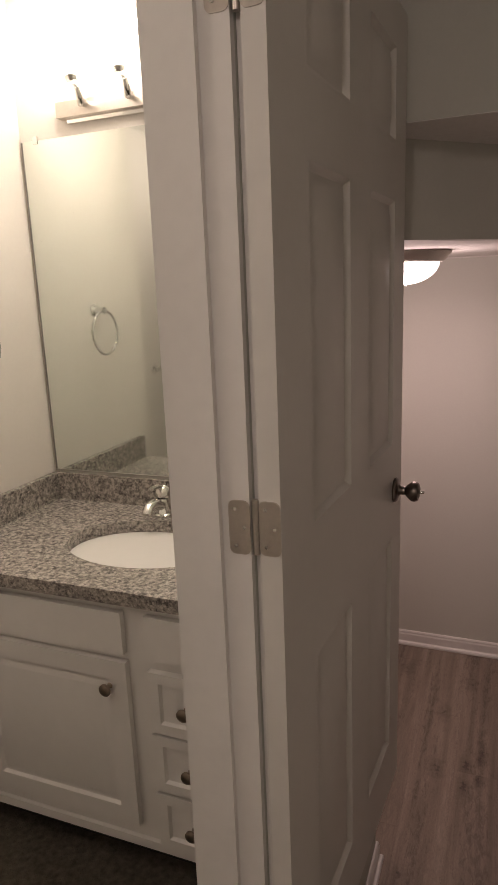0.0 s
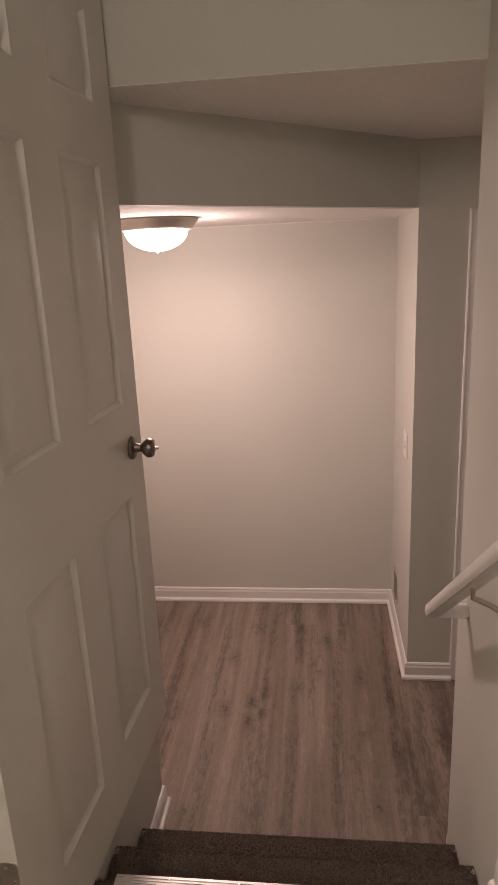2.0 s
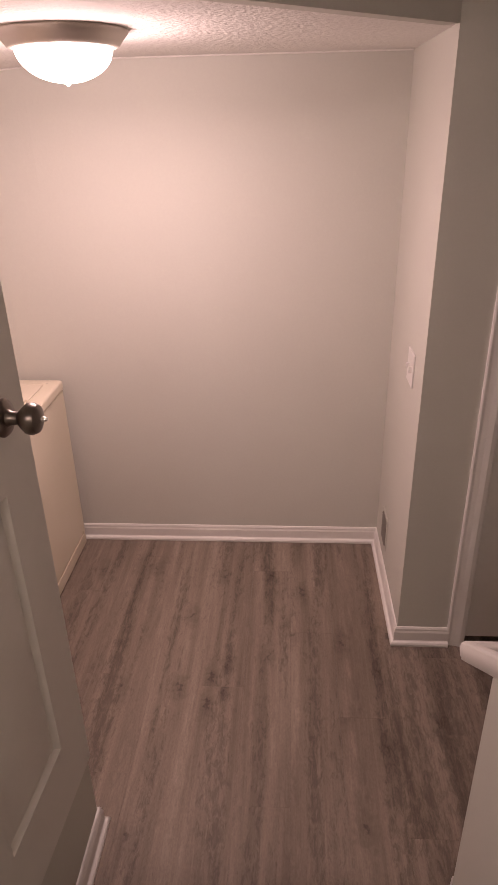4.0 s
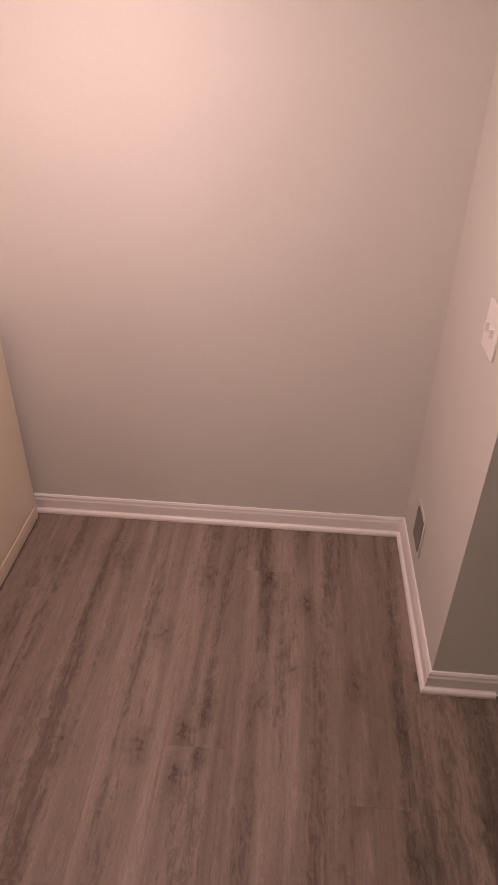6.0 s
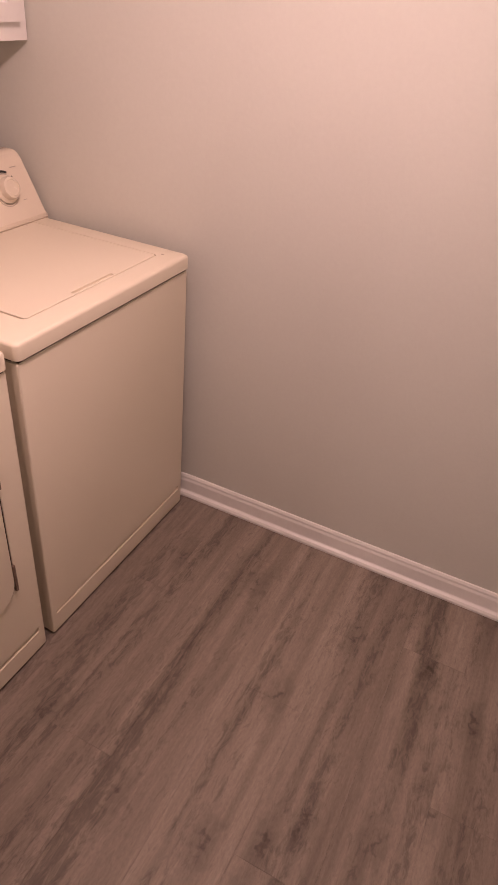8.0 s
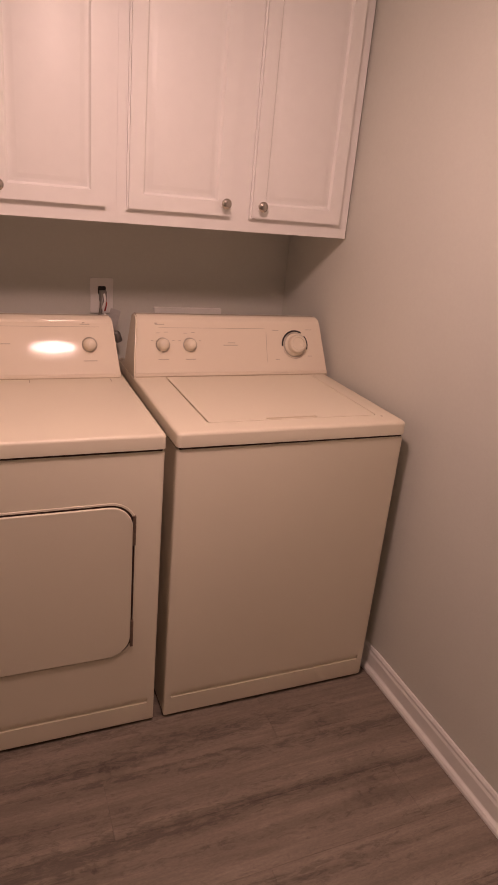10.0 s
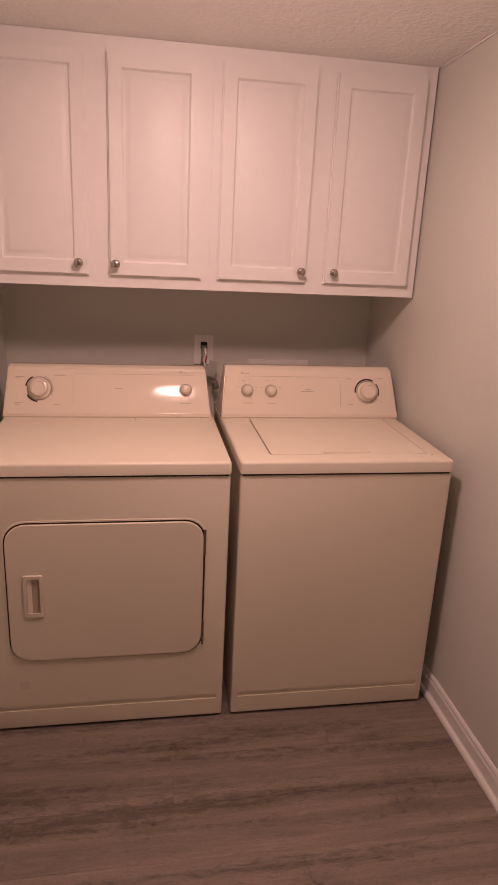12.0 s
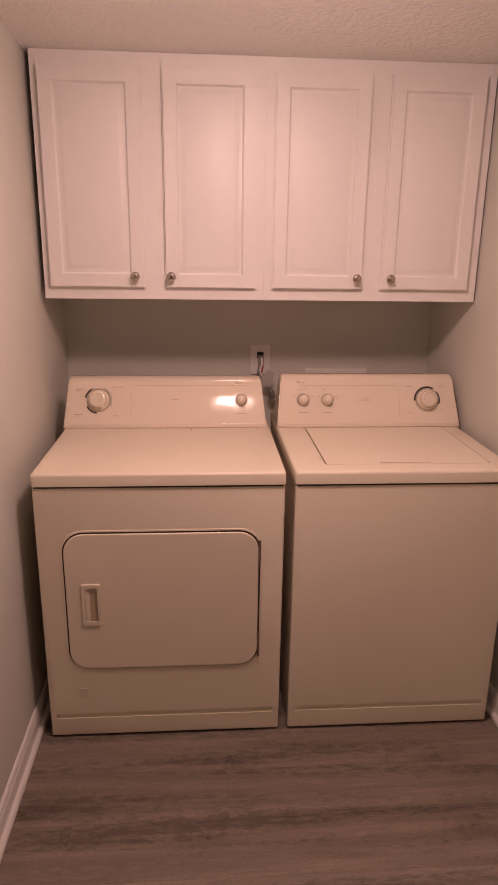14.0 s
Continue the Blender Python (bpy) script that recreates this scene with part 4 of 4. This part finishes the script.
part("handle", lathe(bmesh.new(), [(0, 0), (0.024, 0), (0.026, 0.014), (0.022, 0.030), (0.012, 0.038), (0, 0.040)], pose(0, 0.0, 0.060, -12, 0, 0), 28), CHROME, fau, smooth=True)
part("lever", tube(bmesh.new(), [(0, 0.0, 0.092), (0, -0.03, 0.104), (0, -0.065, 0.106)], 0.008, 12), CHROME, fau, smooth=True)

mir = thing("mirror", "large frameless wall mirror above the vanity", "mirror")
part("glass", B(X_BATHL + 0.014, X_WALL - 0.002, Y_MIR - 0.007, Y_MIR - 0.002, 1.486, 2.566), MIRROR, mir, "clear mirror glass")
part("edge", B(X_BATHL + 0.009, X_BATHL + 0.0135, Y_MIR - 0.008, Y_MIR - 0.001, 1.486, 2.566), WIRE, mir, "dark mirror edge")
part("channel", B(X_BATHL + 0.009, X_WALL - 0.002, Y_MIR - 0.010, Y_MIR - 0.0075, 1.483, 1.493), ALU, mir, "metal bottom channel")
part("clip", B(X_BATHL + 0.055, X_BATHL + 0.073, Y_MIR - 0.010, Y_MIR - 0.001, 2.556, 2.578), CHROME, mir, "mirror clip", bevel=0.002)

ring = thing("towel_ring", "chrome towel ring on the bathroom wall", "towel ring", (X_BATHL, 1.722, 2.030))
part("mount", lathe(bmesh.new(), [(0, 0), (0.024, 0), (0.024, 0.006), (0.012, 0.014), (0.010, 0.040), (0.013, 0.048), (0, 0.050)], facing_x(0, 0, 0), 24), CHROME, ring, smooth=True)
part("hoop", tube(bmesh.new(), [(0.043, 0.082 * math.sin(2 * math.pi * k / 40), -0.084 + 0.082 * math.cos(2 * math.pi * k / 40)) for k in range(40)], 0.0042, 10, True), CHROME, ring, smooth=True)

vl = thing("vanity_light", "lit vanity light bar with glass shades", "lamp")
bm = B(-1.076, -0.440, Y_MIR - 0.034, Y_MIR - 0.001, 2.612, 2.656)
part("bar", bm, NICKEL, vl, "satin nickel bar", bevel=0.012, segments=3)
part("bar_base", B(-1.050, -0.466, Y_MIR - 0.018, Y_MIR - 0.001, 2.598, 2.612), CHROME, vl, bevel=0.003)
for bx in (-0.970, -0.810, -0.650, -0.490):
    arm = part("arm", tube(bmesh.new(), [(bx, Y_MIR - 0.030, 2.642), (bx + 0.006, Y_MIR - 0.062, 2.636), (bx + 0.018, Y_MIR - 0.085, 2.646), (bx + 0.021, Y_MIR - 0.092, 2.664), (bx + 0.008, Y_MIR - 0.088, 2.682), (bx, Y_MIR - 0.085, 2.696)], 0.0115, 12), CHROME, vl, "curled chrome arm", smooth=True)
    part("cup", lathe(bmesh.new(), [(0, 0), (0.018, 0), (0.024, 0.012), (0.024, 0.020), (0, 0.020)], pose(bx, Y_MIR - 0.085, 2.686), 20), CHROME, arm, smooth=True)
    sh = part("shade", lathe(bmesh.new(), [(0.024, 0.0), (0.036, 0.025), (0.046, 0.06), (0.056, 0.10), (0.066, 0.125), (0.062, 0.125), (0.042, 0.06), (0.020, 0.004)], pose(bx, Y_MIR - 0.085, 2.700), 28), BULBGLOW, vl, "glowing glass bell shade", smooth=True)
    sh.visible_shadow = False

hook = thing("robe_hook", "small chrome hook on the far bathroom wall", "hook", (-1.75, 0.423, 1.646))
part("plate", lathe(bmesh.new(), [(0, 0), (0.022, 0), (0.022, 0.005), (0.010, 0.010), (0, 0.010)], facing_x(0, 0, 0), 20), CHROME, hook, smooth=True)
part("peg", tube(bmesh.new(), [(0.008, 0, 0), (0.030, 0, -0.006), (0.048, 0, 0.006), (0.052, 0, 0.020)], 0.007, 10), CHROME, hook, smooth=True)

# ---- floor planks ----
def lay(name, x0, x1, y0, y1, z, width, length, label, seed):
    """Rows of planks along y with staggered ends; each plank is an object."""
    rnd = random.Random(seed)
    floor = tagged(new(name), label, "floor", "", "structure")
    cache = {}
    x = x0
    row = 0
    while x < x1 - 1e-6:
        w = min(width, x1 - x)
        y = y0 - length * ((0.37 * row + rnd.uniform(-0.05, 0.05)) % 1.0)
        while y < y1:
            a, b = max(y, y0), min(y + length, y1)
            if b - a > 0.02:
                key = (round(w, 4), round(b - a, 4))
                if key not in cache:
                    bm = bmesh.new()
                    g, c = 0.0002, 0.0007
                    lo = [bm.verts.new(p) for p in ((g, g, -0.005), (w - g, g, -0.005), (w - g, b - a - g, -0.005), (g, b - a - g, -0.005))]
                    mi = [bm.verts.new(p) for p in ((g, g, -c * 0.5), (w - g, g, -c * 0.5), (w - g, b - a - g, -c * 0.5), (g, b - a - g, -c * 0.5))]
                    hi = [bm.verts.new(p) for p in ((g + c, g + c, 0), (w - g - c, g + c, 0), (w - g - c, b - a - g - c, 0), (g + c, b - a - g - c, 0))]
                    bm.faces.new(hi)
                    for p, q in ((lo, mi), (mi, hi)):
                        for k in range(4):
                            bm.faces.new((p[k], p[(k + 1) % 4], q[(k + 1) % 4], q[k]))
                    me = bpy.data.meshes.new("plank")
                    bm.to_mesh(me)
                    bm.free()
                    me.materials.append(PLANK)
                    cache[key] = me
                o = new("plank", cache[key])
                o.location = (x, a, z)
                o.parent = floor
            y += length
        x += width
        row += 1
    return floor


lay("floor_laundry", X_BACK, X_HALL, 1.958, Y_FAR, 0.0, 0.181, 1.22, "grey-brown wood-look vinyl planks", 4)
lay("floor_landing", -0.215, X_STR, -2.0, 1.431, LAND, 0.181, 1.22, "grey-brown wood-look vinyl planks of the landing", 9)
structure("floor_bathroom", B(-2.4, -0.217, -2.0, Y_MIR, LAND - 0.005, LAND + 0.004), BATHCARPET, "dark brown carpet of the bathroom", "floor")
for k in range(5):
    o = part("rib", B(-0.034, X_STR - 0.008, 1.4355 + 0.0078 * k, 1.4395 + 0.0078 * k, LAND + 0.002, LAND + 0.0038), ALU, bpy.data.objects["threshold"])
for sx in (0.10, 0.28, 0.46, 0.64, 0.82):
    part("screw", lathe(bmesh.new(), [(0, 0.0045), (0.003, 0.0042), (0.004, 0.003)], pose(sx, 1.4655, LAND), 12), CHROME, bpy.data.objects["threshold"])


# carpet pile on the two steps
def pile():
    rnd = np.random.default_rng(7)
    quads = []
    for y0, y1, z in ((1.478, 1.706, 0.36), (1.728, 1.939, 0.18)):
        n = 26000
        p = np.column_stack([rnd.uniform(X_STL + 0.004, X_STR - 0.004, n), rnd.uniform(y0, y1, n), np.full(n, z - 0.0005)])
        quads.append((p, np.tile((0, 0.0, 1.0), (n, 1))))
    for y, z0, z1 in ((1.724, 0.181, 0.342), (1.957, 0.002, 0.162), (1.476, 0.362, 0.520)):
        n = 14000
        p = np.column_stack([rnd.uniform(X_STL + 0.004, X_STR - 0.004, n), np.full(n, y - 0.0005), rnd.uniform(z0, z1, n)])
        quads.append((p, np.tile((0, 1.0, 0.15), (n, 1))))
    for y, z in ((1.706, 0.342), (1.939, 0.162)):
        n = 5000
        a = rnd.uniform(0.0, np.pi / 2, n)
        d = np.column_stack([np.zeros(n), np.cos(a), np.sin(a)])
        p = np.column_stack([rnd.uniform(X_STL + 0.004, X_STR - 0.004, n), np.full(n, y), np.full(n, z)]) + d * 0.0175
        quads.append((p, d))
    p = np.concatenate([q[0] for q in quads])
    d = np.concatenate([q[1] for q in quads])
    n = len(p)
    lean = rnd.normal(0, 0.45, (n, 3))
    tip = p + (d + lean) / np.linalg.norm(d + lean, axis=1)[:, None] * rnd.uniform(0.003, 0.0065, n)[:, None]
    side = np.cross(d, rnd.normal(0, 1, (n, 3)))
    side = side / np.linalg.norm(side, axis=1)[:, None] * 0.0024
    verts = np.empty((n * 3, 3))
    verts[0::3], verts[1::3], verts[2::3] = p - side, p + side, tip
    me = bpy.data.meshes.new("carpet_pile")
    me.from_pydata(verts.tolist(), [], np.arange(n * 3).reshape(n, 3).tolist())
    me.materials.append(PILE)
    return tagged(new("carpet_pile", me), "short dark brown carpet pile on the steps", "carpet", "", "stuff")


pile()
